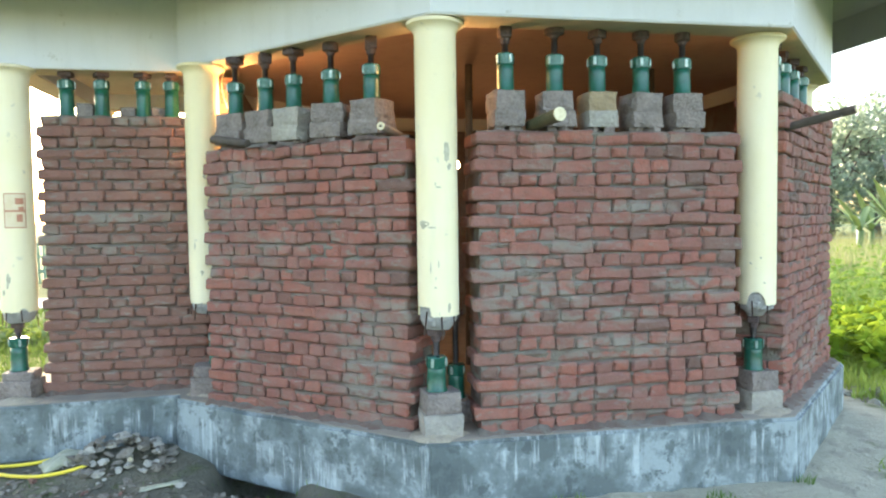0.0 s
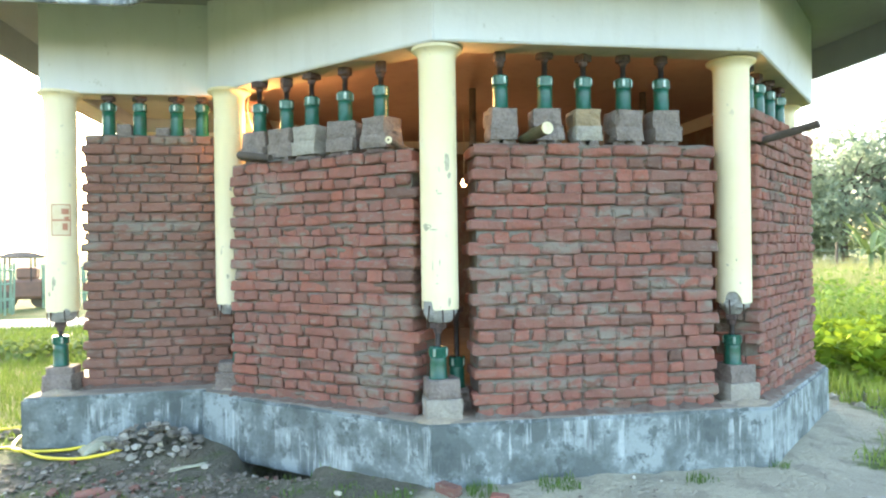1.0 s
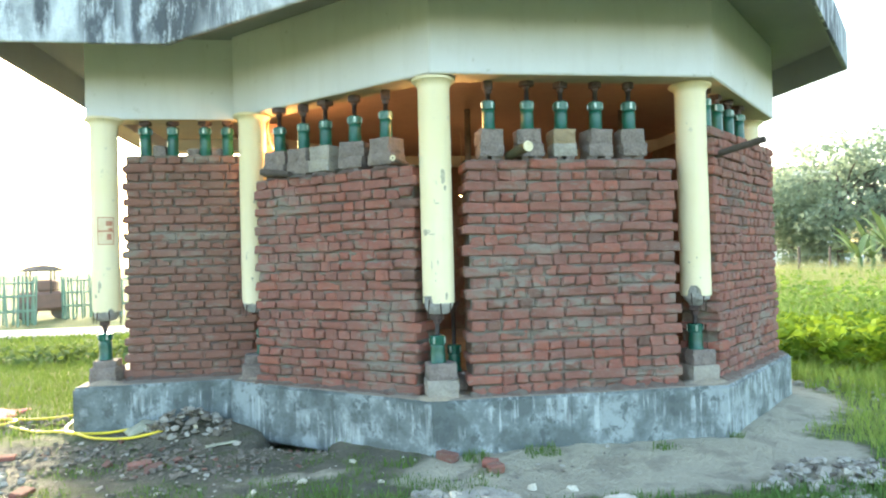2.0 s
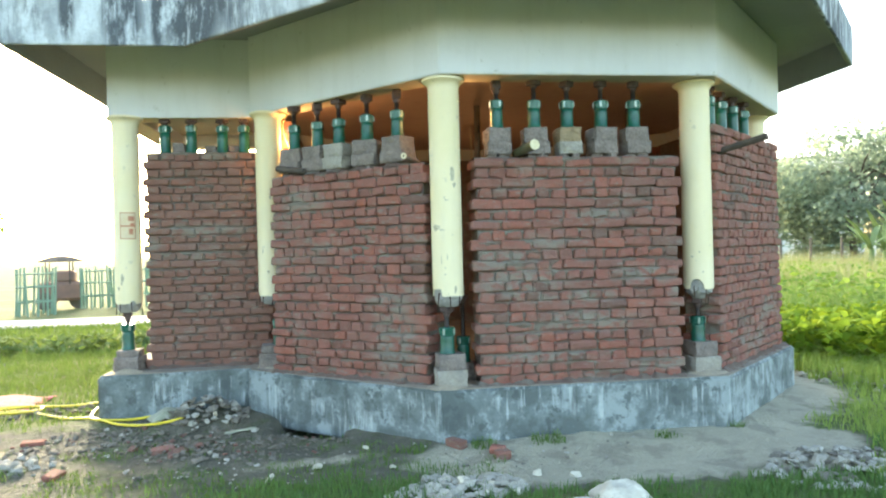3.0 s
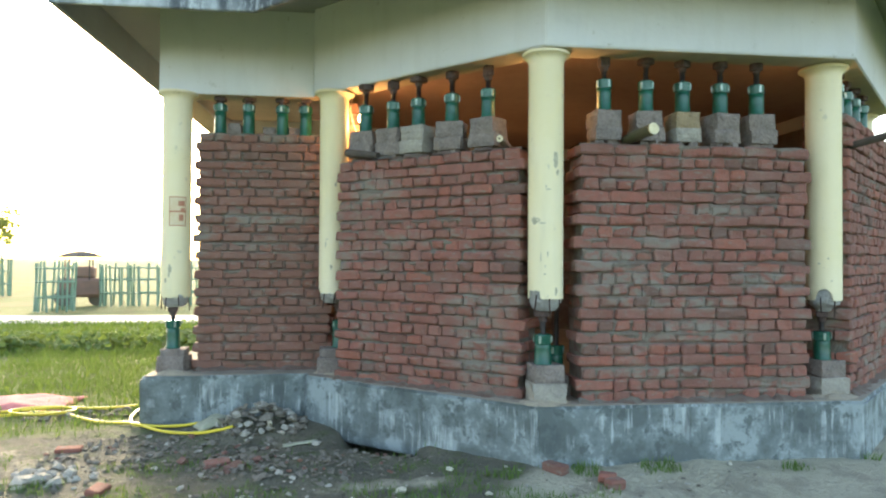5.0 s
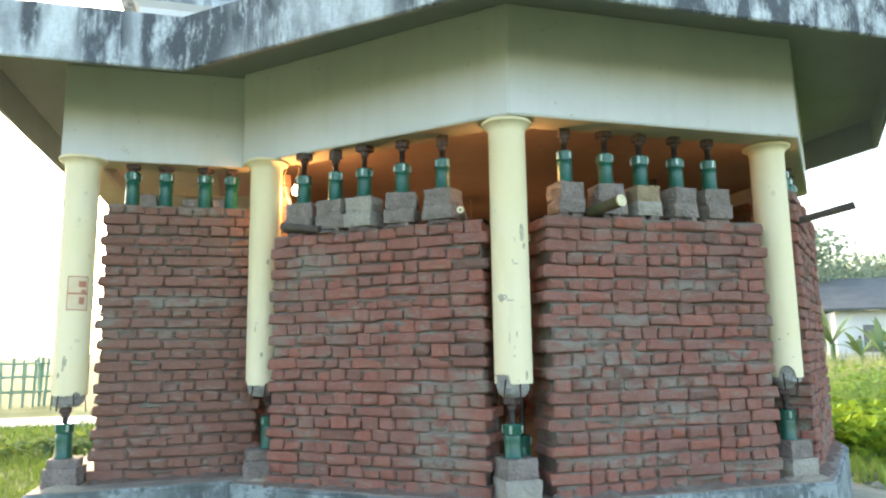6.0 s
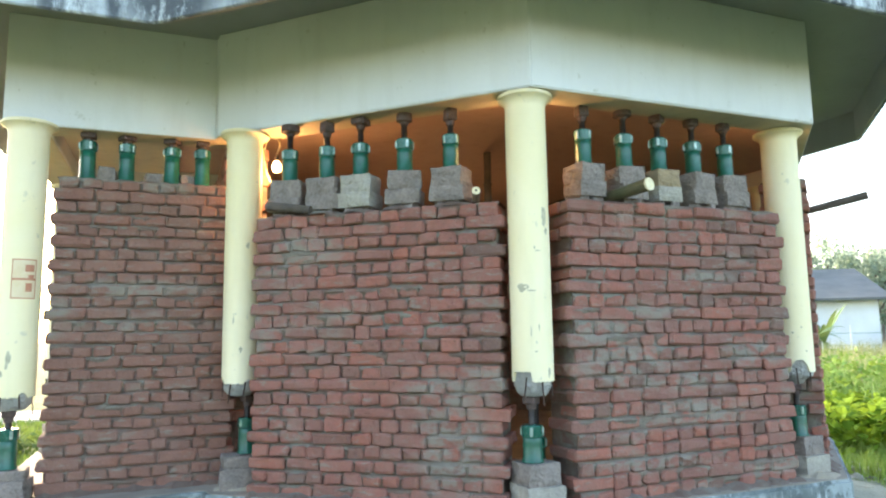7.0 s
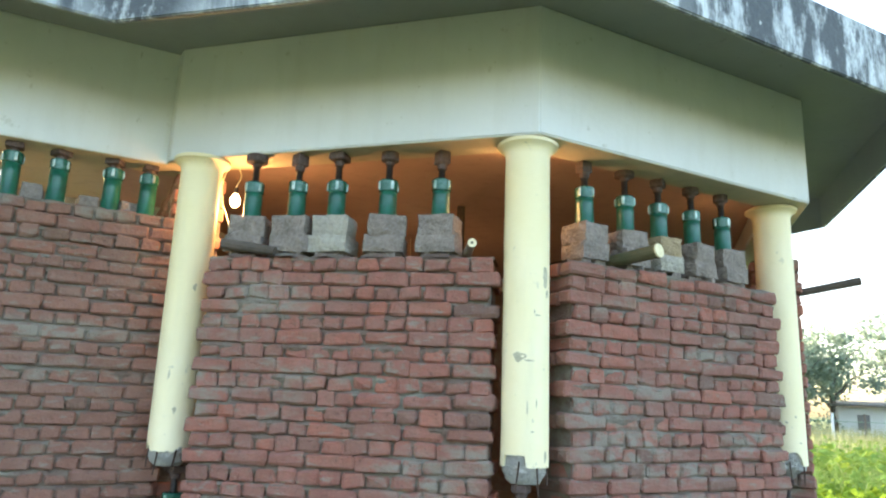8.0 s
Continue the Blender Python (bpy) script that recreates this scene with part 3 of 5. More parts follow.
def column(x, y, cut, seed, label, kind="plain", facing=-110.0):
    rng = random.Random(seed)
    col = empty("column", pose(x, y, 0), label, "column", "columns round the pavilion")
    bm = bmesh.new()
    n = 72
    r = 0.135
    prof = [(r, cut + 0.16), (r, 1.9), (r, 2.5), (r, 3.085), (r + 0.004, 3.108), (r + 0.018, 3.130), (r + 0.042, 3.146), (r + 0.050, 3.150), (r + 0.052, BEAM_Z - 0.012), (r + 0.044, BEAM_Z - 0.006)]
    rows = lathe(bm, prof, n, caps=False)
    low = []
    for i in range(n):
        a = 2 * math.pi * i / n
        rel = (math.degrees(a) - facing + 180.0) % 360.0 - 180.0
        low.append((a, cut + rim_rise(kind, rel, seed)))
    lowv = [bm.verts.new((r * math.cos(a), r * math.sin(a), z)) for a, z in low]
    inn = [bm.verts.new(((r - 0.018) * math.cos(a), (r - 0.018) * math.sin(a), z + 0.006)) for a, z in low]
    for i in range(n):
        j = (i + 1) % n
        bm.faces.new((lowv[i], lowv[j], rows[0][j], rows[0][i]))
        bm.faces.new((inn[i], inn[j], lowv[j], lowv[i]))
    sh = part("shaft", bm, YELLOW, col, "pale yellow painted shaft with a thin flared cap", smooth=True)
    sh.data.set_sharp_from_angle(angle=radians(35))
    # lumpy concrete core showing below the plaster
    bm = bmesh.new()
    tail = 0.55 if kind == "arch" else 0.88
    lathe(bm, [(0.055 * tail, cut - 0.096), (0.092 * tail, cut - 0.090), (0.108 * tail + 0.006, cut - 0.066), (0.117, cut - 0.028), (0.119, cut + 0.02), (0.118, cut + 0.10), (0.117, cut + 0.19)], 30)
    for v in bm.verts:
        if v.co.z < cut + 0.12:
            q = v.co + Vector((seed * 1.3, seed * 0.7, 0))
            push = 0.014 * noise.noise(q * 19) + 0.008 * noise.noise(q * 43)
            flat = Vector((v.co.x, v.co.y, 0)).normalized()
            v.co += flat * min(push, 0.012) + Vector((0, 0, 0.014 * noise.noise(q * 14) * (1 if v.co.z > cut - 0.08 else 0.3)))
    part("broken_core", bm, CONCRETE, col, "rough broken concrete core")
    for k, rel in enumerate((-38, 8, 55, 150) if kind == "step" else (-60, -12, 40, 140)):
        a = radians(facing + rel)
        lean = rng.uniform(-0.2, 0.2)
        bm = bmesh.new()
        rod(bm, (0.122 * math.cos(a), 0.122 * math.sin(a), cut + 0.03), (0.128 * math.cos(a + lean), 0.128 * math.sin(a + lean), cut - rng.uniform(0.07, 0.15)), 0.005, n=6)
        part("rebar", bm, REBAR, col, "rusty bent reinforcing bar")
    return col


def paint_scar(col, angle, z, w, h, material, seed, label):
    """A ragged patch where the paint is gone, lying on the curved shaft."""
    r, n = 0.1364, 16
    bm = bmesh.new()
    mid = bm.verts.new((r * math.cos(radians(angle)), r * math.sin(radians(angle)), z))
    rim = []
    for i in range(n):
        t = 2 * math.pi * i / n
        k = 0.75 + 0.55 * noise.noise(Vector((math.cos(t) * 1.7, math.sin(t) * 1.7, seed * 2.3)))
        a = radians(angle) + math.cos(t) * k * w / 2 / r
        rim.append(bm.verts.new((r * math.cos(a), r * math.sin(a), z + math.sin(t) * k * h / 2)))
    for i in range(n):
        bm.faces.new((mid, rim[i], rim[(i + 1) % n]))
    return part("paint_scar", bm, material, col, label)


# ---- screw jacks ----
def jack(x, y, z, height, yaw, body_h, head, label, group, fat=1.15):
    """A screw jack from its foot at z up to z + height; head: (width, thickness, round)."""
    j = empty("screw_jack", pose(x, y, z, 0, 0, yaw), label, "screw jack", group)
    bm = bmesh.new()
    k = body_h / 0.25
    lathe(bm, [(fat * a, b) for a, b in ((0.057, 0), (0.058, 0.006 * k), (0.056, 0.012 * k), (0.051, 0.022 * k), (0.0495, 0.13 * k), (0.0485, body_h - 0.05))], 24)
    part("jack_body", bm, GREEN, j, smooth=True)
    bm = bmesh.new()
    lathe(bm, [(fat * a, b) for a, b in ((0.049, body_h - 0.082), (0.0535, body_h - 0.076), (0.0545, body_h - 0.012), (0.050, body_h - 0.004), (0.028, body_h))], 24)
    part("jack_collar", bm, GREEN_WORN, j, "worn shiny green collar")
    for a in range(4):
        bm = bmesh.new()
        add_box(bm, 0.050 * fat, 0.0595 * fat, -0.010, 0.010, body_h - 0.07, body_h - 0.014, pose(0, 0, 0, 0, 0, 90 * a + 20), bevel=0.003)
        part("lug", bm, LUG_GLINT, j, "lug coloured pale for its glint")
    bm = bmesh.new()
    top = height - head[1]
    nt = max(3, int((top - body_h) / 0.012))
    prof = []
    for i in range(nt + 1):
        zz = body_h + (top - body_h) * i / nt
        prof += [(0.020, zz), (0.0235, zz + 0.3 * (top - body_h) / nt)]
    prof[-1] = (0.0235, top)
    lathe(bm, prof, 14)
    part("screw", bm, STEEL, j, "dark oily screw thread")
    bm = bmesh.new()
    w = head[0] / 2
    if head[2]:
        lathe(bm, [(0.028, top - 0.03), (0.032, top - 0.012), (w, top), (w, height - 0.004), (w * 0.96, height)], 20)
    else:
        add_box(bm, -w, w, -w * 0.9, w * 0.9, top, height, bevel=0.006, jit=0.004)
        lathe(bm, [(0.030, top - 0.035), (0.034, top)], 14)
    part("head_plate", bm, PACKING, j, "dark brown bearing pad")
    return j


def block(x, y, z, w, d, h, yaw, material, label, seed, group=""):
    rng = random.Random(seed)
    bm = bmesh.new()
    add_box(bm, -w / 2, w / 2, -d / 2, d / 2, 0, h)
    bmesh.ops.subdivide_edges(bm, edges=bm.edges[:], cuts=3, use_grid_fill=True)
    for v in bm.verts:
        k = Vector((abs(v.co.x) / (w / 2), abs(v.co.y) / (d / 2), abs(v.co.z - h / 2) / (h / 2)))
        near = sum(1 for q in k if q > 0.95)
        if near >= 2:
            v.co.x *= 0.945
            v.co.y *= 0.945
        nn = noise.noise_vector(v.co * 14 + Vector((seed * 1.7, 0, 0)))
        v.co += Vector((nn.x, nn.y, nn.z * (0.4 if v.co.z > 0.01 else 0.0))) * 0.013
    ob = link(bm, "concrete_block", material)
    ob.matrix_basis = pose(x, y, z, 0, 0, yaw)
    return tagged(ob, label, "block", group)


BEDS = []
W1N = Vector((-(W1B - W1A).y, (W1B - W1A).x)).normalized()
W1U = (W1B - W1A).normalized()
JACK_LABEL = "green enamelled screw jack bearing up the cream beam"
# front panel: five piers of blocks with jacks
W2_JACKS = [(0.255, 0.0, BLOCK_GREY, BLOCK_GREY, (0.085, 0.075, 0)), (0.60, 4, BLOCK_GREY, BLOCK_GREY, (0.135, 0.035, 1)), (0.905, -2, BLOCK_PALE, BLOCK_TAN, (0.10, 0.055, 0)), (1.225, 3, BLOCK_GREY, BLOCK_GREY, (0.115, 0.045, 1)), (1.535, 1, BLOCK_GREY, BLOCK_GREY, (0.105, 0.05, 1))]
for i, (s, yaw, m_low, m_up, head) in enumerate(W2_JACKS):
    x, y = W2A.x + s, 4.645
    w = 0.215 if i in (0, 2) else 0.23
    block(x - 0.06, y - 0.05, 2.472, 0.07, 0.08, 0.04, 20 * i, BLOCK_GREY, "thin grey packing stone under a block", 140 + i, "packing stones")
    block(x + 0.05, y - 0.06, 2.472, 0.10, 0.07, 0.04, 35 * i + 10, BLOCK_GREY, "thin grey packing stone under a block", 150 + i, "packing stones")
    block(x, y + 0.07, 2.472, 0.16, 0.08, 0.04, 5, BLOCK_GREY, "thin grey packing stone under a block", 160 + i, "packing stones")
    block(x, y, 2.511, w, 0.24, 0.108, yaw, m_low, "rough grey concrete block on the brick wall" if m_low is BLOCK_GREY else "pale concrete block on the brick wall", 20 + i, "blocks under the jacks")
    block(x - 0.004, y, 2.617, w - 0.01, 0.23, 0.128, yaw + (6, -9, 3, 7, -5)[i], m_up, "rough grey concrete block under a jack" if m_up is BLOCK_GREY else "tan stone block under a jack", 30 + i, "blocks under the jacks")
    jack(x, y, 2.742, BEAM_Z - 2.746, 17 * i, 0.262, head, JACK_LABEL, "jacks on the front wall")
# slanting panel
W1_JACKS = [(0.215, 2, (0.14, 0.05, 1)), (0.52, 5, (0.085, 0.08, 0)), (0.79, -4, (0.12, 0.05, 0)), (1.13, 6, (0.115, 0.055, 1)), (1.475, -2, (0.085, 0.085, 0))]
for i, (s, yaw, head) in enumerate(W1_JACKS):
    p = W1A + W1U * s + W1N * 0.15
    base = 2.455
    yaw = -37.5 + yaw
    pale = i == 2
    q = p - W1N * 0.05 - W1U * 0.05
    block(q.x, q.y, base, 0.10, 0.08, 0.045, yaw + 30, BLOCK_GREY, "thin grey packing stone under a block", 170 + i, "packing stones")
    q = p - W1N * 0.04 + W1U * 0.06
    block(q.x, q.y, base, 0.08, 0.10, 0.045, yaw - 20, BLOCK_GREY, "thin grey packing stone under a block", 180 + i, "packing stones")
    mortar_bed = p - W1N * 0.02
    BEDS.append((mortar_bed.x, mortar_bed.y, base, 0.33, 0.27, yaw, i))
    block(p.x, p.y, base + 0.043, 0.262, 0.235, 0.105, yaw, BLOCK_PALE if pale else BLOCK_GREY, "rough grey concrete block on the brick wall", 40 + i, "blocks under the jacks")
    block(p.x, p.y, base + 0.145, 0.24, 0.222, 0.135, yaw + (9, -7, 4, 11, -6)[i], BLOCK_PALE if pale else BLOCK_GREY, "rough grey concrete block under a jack", 50 + i, "blocks under the jacks")
    jack(p.x, p.y, base + 0.278, BEAM_Z - base - 0.282, 23 * i, 0.255, head, JACK_LABEL, "jacks on the slanting wall")
# wing panel: jacks straight on the bricks, some loose blocks between
for i, x in enumerate((-1.965, -1.69, -1.36, -1.13)):
    jack(x, 6.43, 2.80, BEAM_Z - 2.804, 31 * i, 0.312, (0.11, 0.04, 0), "green screw jack standing on the wing wall", "jacks on the wing wall")
for i, x in enumerate((-1.83, -1.50, -1.25)):
    block(x, 6.50, 2.80, 0.13, 0.18, 0.09 + 0.03 * (i == 0), 8 * i, BLOCK_GREY, "grey block lying between the jacks", 60 + i, "loose blocks between the jacks")
# far right panel
W3U = (W3B - W3A).normalized()
W3N = Vector((-W3U.y, W3U.x))
for i, s in enumerate((0.22, 0.55, 0.90, 1.25)):
    p = W3A + W3U * s + W3N * 0.14
    jack(p.x, p.y, 2.785, BEAM_Z - 2.789, 40 * i, 0.30, (0.10, 0.05, 0), "green screw jack standing on the side wall", "jacks on the side wall")

# columns with a jack under each
COLS = [(-2.34, 6.30, 1.20, 3), (-0.83, 6.08, 1.25, 9), (0.855, 4.60, 1.28, 14), (3.225, 4.68, 1.26, 21), (4.84, 6.36, 1.25, 33), (4.91, 8.61, 1.25, 35), (3.23, 10.28, 1.25, 36), (0.87, 10.28, 1.25, 37), (-0.81, 8.61, 1.25, 38), (-2.34, 8.54, 1.22, 39)]
KINDS = {0: ("notch", -105.0), 1: ("notch", -115.0), 2: ("step", -100.0), 3: ("arch", -125.0)}
columns = []
for i, (x, y, cut, seed) in enumerate(COLS):
    columns.append(column(x, y, cut, seed, "pale yellow round column cut off above the plinth", *KINDS.get(i, ("plain", -110.0))))
    foot, tall = {0: (0.71, 0.275), 1: (0.73, 0.265)}.get(i, (0.775, 0.235))
    block(x, y - 0.01, PLINTH_Z, 0.27, 0.26, 0.15, 3 * i - 6, BLOCK_PALE if i in (2, 3) else BLOCK_GREY, "concrete block on the plinth under a column jack", 70 + i, "blocks under the columns")
    block(x, y, PLINTH_Z + 0.15, 0.24, 0.22, foot - PLINTH_Z - 0.15, 2 * i, BLOCK_GREY, "grey block under a column jack", 90 + i, "blocks under the columns")
    jack(x + (0.06 if i == 1 else -0.02), y + (0.03 if i == 1 else 0.0), foot, cut - 0.095 - foot, 15 * i + 8, tall, (0.09, 0.045, 0), "green screw jack holding up a cut column", "jacks under the columns", 1.25)

for k, angle, z, w, h in ((2, -142, 1.878, 0.10, 0.07), (2, -118, 1.855, 0.07, 0.016), (2, -72, 2.33, 0.06, 0.15), (2, -64, 2.24, 0.035, 0.06), (2, -96, 2.11, 0.05, 0.012), (2, -104, 2.13, 0.014, 0.03), (2, -120, 1.60, 0.010, 0.09), (2, -98, 1.62, 0.012, 0.06), (2, -108, 1.47, 0.03, 0.012), (2, -70, 1.34, 0.03, 0.08), (3, -140, 1.56, 0.028, 0.02), (3, -112, 1.60, 0.016, 0.022), (3, -100, 1.42, 0.02, 0.014), (0, -100, 1.46, 0.045, 0.16), (0, -120, 1.36, 0.04, 0.05), (1, -80, 2.28, 0.03, 0.06), (1, -120, 1.72, 0.02, 0.08), (1, -96, 1.50, 0.03, 0.05)):
    paint_scar(columns[k], angle, z, w, h, SCAR, k * 31 + z * 7, "grey scar in the yellow paint")


def mortar_mound(x, y, z, w, d, h, yaw, seed, material, label):
    """A low ragged heap of dropped mortar."""
    bm = bmesh.new()
    n, rings = 22, ((1.0, 0.0), (0.8, 0.45), (0.5, 0.85), (0.2, 1.0))
    rows = []
    for k, up in rings:
        row = []
        for i in range(n):
            t = 2 * math.pi * i / n
            q = k * (1 + 0.35 * noise.noise(Vector((math.cos(t) * 1.6, math.sin(t) * 1.6, seed))) + 0.16 * noise.noise(Vector((math.cos(t) * 5, math.sin(t) * 5, seed + k))))
            row.append(bm.verts.new((q * w / 2 * math.cos(t), q * d / 2 * math.sin(t), h * up * (0.8 + 0.5 * noise.noise(Vector((math.cos(t) * 4, math.sin(t) * 4, seed + 3 + k)))) if up else -0.004)))
        rows.append(row)
    for a, b in zip(rows, rows[1:]):
        for i in range(n):
            bm.faces.new((a[i], a[(i + 1) % n], b[(i + 1) % n], b[i]))
    bm.faces.new(rows[-1])
    ob = link(bm, "mortar_mound", material)
    ob.matrix_basis = pose(x, y, z, 0, 0, yaw)
    return tagged(ob, label, "mortar", "mortar heaps")


for x, y, z, w, d, yaw, i in BEDS:
    mortar_mound(x, y, z + 0.002, w, d, 0.05, yaw, 20.5 + i, MORTAR, "grey mortar bed spilling from under a block")
for k, (x, y, w, d, yaw) in enumerate(((0.84, 4.53, 0.46, 0.26, 0), (3.25, 4.62, 0.50, 0.34, 25), (-0.86, 6.00, 0.36, 0.16, -30), (-2.32, 6.12, 0.34, 0.24, 0))):
    mortar_mound(x, y, PLINTH_Z + 0.004, w, d, 0.035, yaw, 5.5 + k, SANDY, "pale sandy mortar dropped on the plinth round a column jack")

# a second jack stands behind the middle column
jack(1.02, 4.88, 0.65, 0.62, 30, 0.24, (0.09, 0.045, 0), "green screw jack standing inside behind the column", "jacks under the columns", 1.2)
block(1.02, 4.88, PLINTH_Z, 0.26, 0.24, 0.16, 12, BLOCK_GREY, "grey block under the inner jack", 131, "blocks under the columns")

# notice on the wing column
notice = empty("notice", pose(-2.34, 6.30, 2.02), "faded pink and red notice pasted on the column", "notice")


def curved_patch(bm, r, a0, a1, z0, z1, n=8):
    lo = [bm.verts.new((r * math.cos(a0 + (a1 - a0) * i / n), r * math.sin(a0 + (a1 - a0) * i / n), z0)) for i in range(n + 1)]
    hi = [bm.verts.new((v.co.x, v.co.y, z1)) for v in lo]
    for i in range(n):
        bm.faces.new((lo[i], lo[i + 1], hi[i + 1], hi[i]))


NOTICE = simple("faded_notice_paper", (0.62, 0.50, 0.32), (0.66, 0.56, 0.38), 20.0, 0.7, ws=True, bumps=0)
NOTICE_RED = simple("faded_red_print", (0.42, 0.17, 0.10), (0.48, 0.22, 0.14), 30.0, 0.7, ws=True, bumps=0)
A0, A1 = radians(256), radians(322)
bm = bmesh.new()
curved_patch(bm, 0.1375, A0, A1, -0.14, 0.14)
part("paper", bm, NOTICE, notice)
for z0, z1, a0, a1 in ((0.132, 0.14, A0, A1), (-0.14, -0.132, A0, A1), (-0.14, 0.14, A0, A0 + 0.05), (-0.14, 0.14, A1 - 0.05, A1), (-0.01, 0.005, A0, A1), (0.05, 0.10, A1 - 0.55, A1 - 0.12), (-0.09, -0.03, A1 - 0.5, A1 - 0.2), (-0.01, 0.03, A1 - 0.4, A1 - 0.12)):
    bm = bmesh.new()
    curved_patch(bm, 0.1390, a0, a1, z0, z1)
    part("print_bar", bm, NOTICE_RED, notice)

# bare bulb on a loop of flex behind the second column
GLOW, gnt, gb = mat("warm_bulb_glass", 0.2)
gb.inputs["Base Color"].default_value = (1, 0.8, 0.5, 1)
gb.inputs["Emission Color"].default_value = (1.0, 0.66, 0.30, 1)
gb.inputs["Emission Strength"].default_value = 5.0
bulb = empty("light_bulb", pose(-0.572, 6.17, 2.93), "lit bare bulb hanging on a loop of flex", "light bulb")
bm = bmesh.new()
lathe(bm, [(0.004, -0.02), (0.024, -0.012), (0.036, 0.012), (0.037, 0.03), (0.026, 0.056), (0.014, 0.075)], 16)
part("glass", bm, GLOW, bulb, "glowing glass bulb", smooth=True)
bm = bmesh.new()
lathe(bm, [(0.014, 0.074), (0.016, 0.08), (0.016, 0.12), (0.008, 0.128)], 12)
part("socket", bm, STEEL, bulb)
FLEX = simple("pale_flex", (0.62, 0.55, 0.42), (0.5, 0.44, 0.33), 20.0, 0.5, bumps=0)
tube("flex", [(0, 0, 0.125), (0.02, 0, 0.24), (-0.04, -0.02, 0.27), (-0.10, -0.03, 0.16), (-0.09, -0.02, 0.0), (-0.03, 0.0, -0.15), (0.03, 0.05, -0.3)], 0.006, FLEX, bulb)
lamp = new("bulb_light", bpy.data.lights.new("bulb_light", "POINT"))
lamp.data.energy, lamp.data.color, lamp.data.shadow_soft_size = 4.4, (1.0, 0.5, 0.19), 0.035
lamp.location = (-0.572, 6.17, 2.87)

# ---- ground ----
def soil_at(x, y):
    """How bare the ground is (1) against grass (0), and how pale and dry."""
    n = noise.noise(Vector((x * 0.9, y * 0.9, 0.0))) * 0.35 + noise.noise(Vector((x * 2.7, y * 2.7, 4.0))) * 0.2
    dx, dy = x - 0.2, y - 5.4
    near = 1.25 - (math.hypot(dx / 4.3, dy / 1.8)) * 0.9        # trodden soil before the building
    flank = 1.1 - abs((x - y) * 0.707 + 1.05) * 0.85 - max(0.0, 3.1 - x) * 1.3 - max(0.0, 3.7 - y) * 0.9 - max(0.0, y - 8.5)
    left = 1.0 - math.hypot((x + 3.1) / 1.9, (y - 4.7) / 1.7) * 0.75
    inside = 1.0 if (-2.6 < x < 5.2 and 6.0 < y < 10.6) else 0.0
    strip = 1.45 - abs(y - 3.98) * 1.5 - max(0.0, 1.0 - x) * 1.6 - max(0.0, x - 3.7) * 1.6
    soil = max(near, flank, left, inside, strip + 0.1) + n
    pale = max(strip, flank + 0.35, left * 0.44, 0.6 - math.hypot((x + 0.3) / 1.2, (y - 4.25) / 0.25) * 0.5) + n * 0.6
    return max(0.0, min(1.0, soil)), max(0.0, min(1.0, pale))


def plinth_gap(x, y):
    """Distance in plan from the plinth's outline."""
    best = 99.0
    for (ax, ay), (bx, by) in zip(PLAN, PLAN[1:] + PLAN[:1]):
        ux, uy = bx - ax, by - ay
        t = max(0.0, min(1.0, ((x - ax) * ux + (y - ay) * uy) / (ux * ux + uy * uy)))
        best = min(best, math.hypot(x - ax - t * ux, y - ay - t * uy))
    return best


def ground_z(x, y):
    near = max(0.0, 1 - math.hypot(x - 1, y - 4) / 14)
    z = near * (0.035 * noise.noise(Vector((x * 1.3, y * 1.3, 2.0))) + 0.02 * noise.noise(Vector((x * 4.1, y * 4.1, 7.0))) + 0.016 * noise.noise(Vector((x * 8.3, y * 8.3, 3.0))))
    if -4 < x < 6.5 and 3 < y < 12:
        z += 0.055 * math.exp(-(plinth_gap(x, y) / 0.45) ** 2)
    if -0.9 < x < 0.4 and 4.3 < y < 5.8:       # scour hole along the foot of the plinth
        z -= 0.40 * math.exp(-(((x + 0.40) / 0.27) ** 4 + ((plinth_gap(x, y) - 0.04) / (0.22 - 0.20 * (x + 0.40))) ** 4))
    z += 0.10 * math.exp(-(((x + 1.5) / 0.5) ** 2 + ((y - 5.75) / 0.35) ** 2))
    return z


def axis(lo, hi, c0, c1, step, grow=1.22):
    out = [c0]
    while out[-1] < c1:
        out.append(out[-1] + step)
    d = step
    while out[-1] < hi:
        d *= grow
        out.append(out[-1] + d)
    d = step
    first = [c0]
    while first[-1] > lo:
        d *= grow
        first.append(first[-1] - d)
    return first[:0:-1] + out


XS, YS = axis(-900, 900, -6, 7, 0.075), axis(-60, 1500, -2, 7, 0.075)
verts = [(x, y, ground_z(x, y)) for x in XS for y in YS]
ny = len(YS)
faces = [(i * ny + j, (i + 1) * ny + j, (i + 1) * ny + j + 1, i * ny + j + 1) for i in range(len(XS) - 1) for j in range(ny - 1)]
me = bpy.data.meshes.new("ground")
me.from_pydata(verts, [], faces)
me.materials.append(GROUND)
for p in me.polygons:
    p.use_smooth = True
sa, pa = me.attributes.new("soil", "FLOAT", "POINT"), me.attributes.new("pale", "FLOAT", "POINT")
vals = [soil_at(x, y) for x, y, z in verts]
sa.data.foreach_set("value", [v[0] for v in vals])
pa.data.foreach_set("value", [v[1] for v in vals])
ground = new("ground", me)
tagged(ground, "trodden soil round the building running out into grass", "ground", kind="structure")


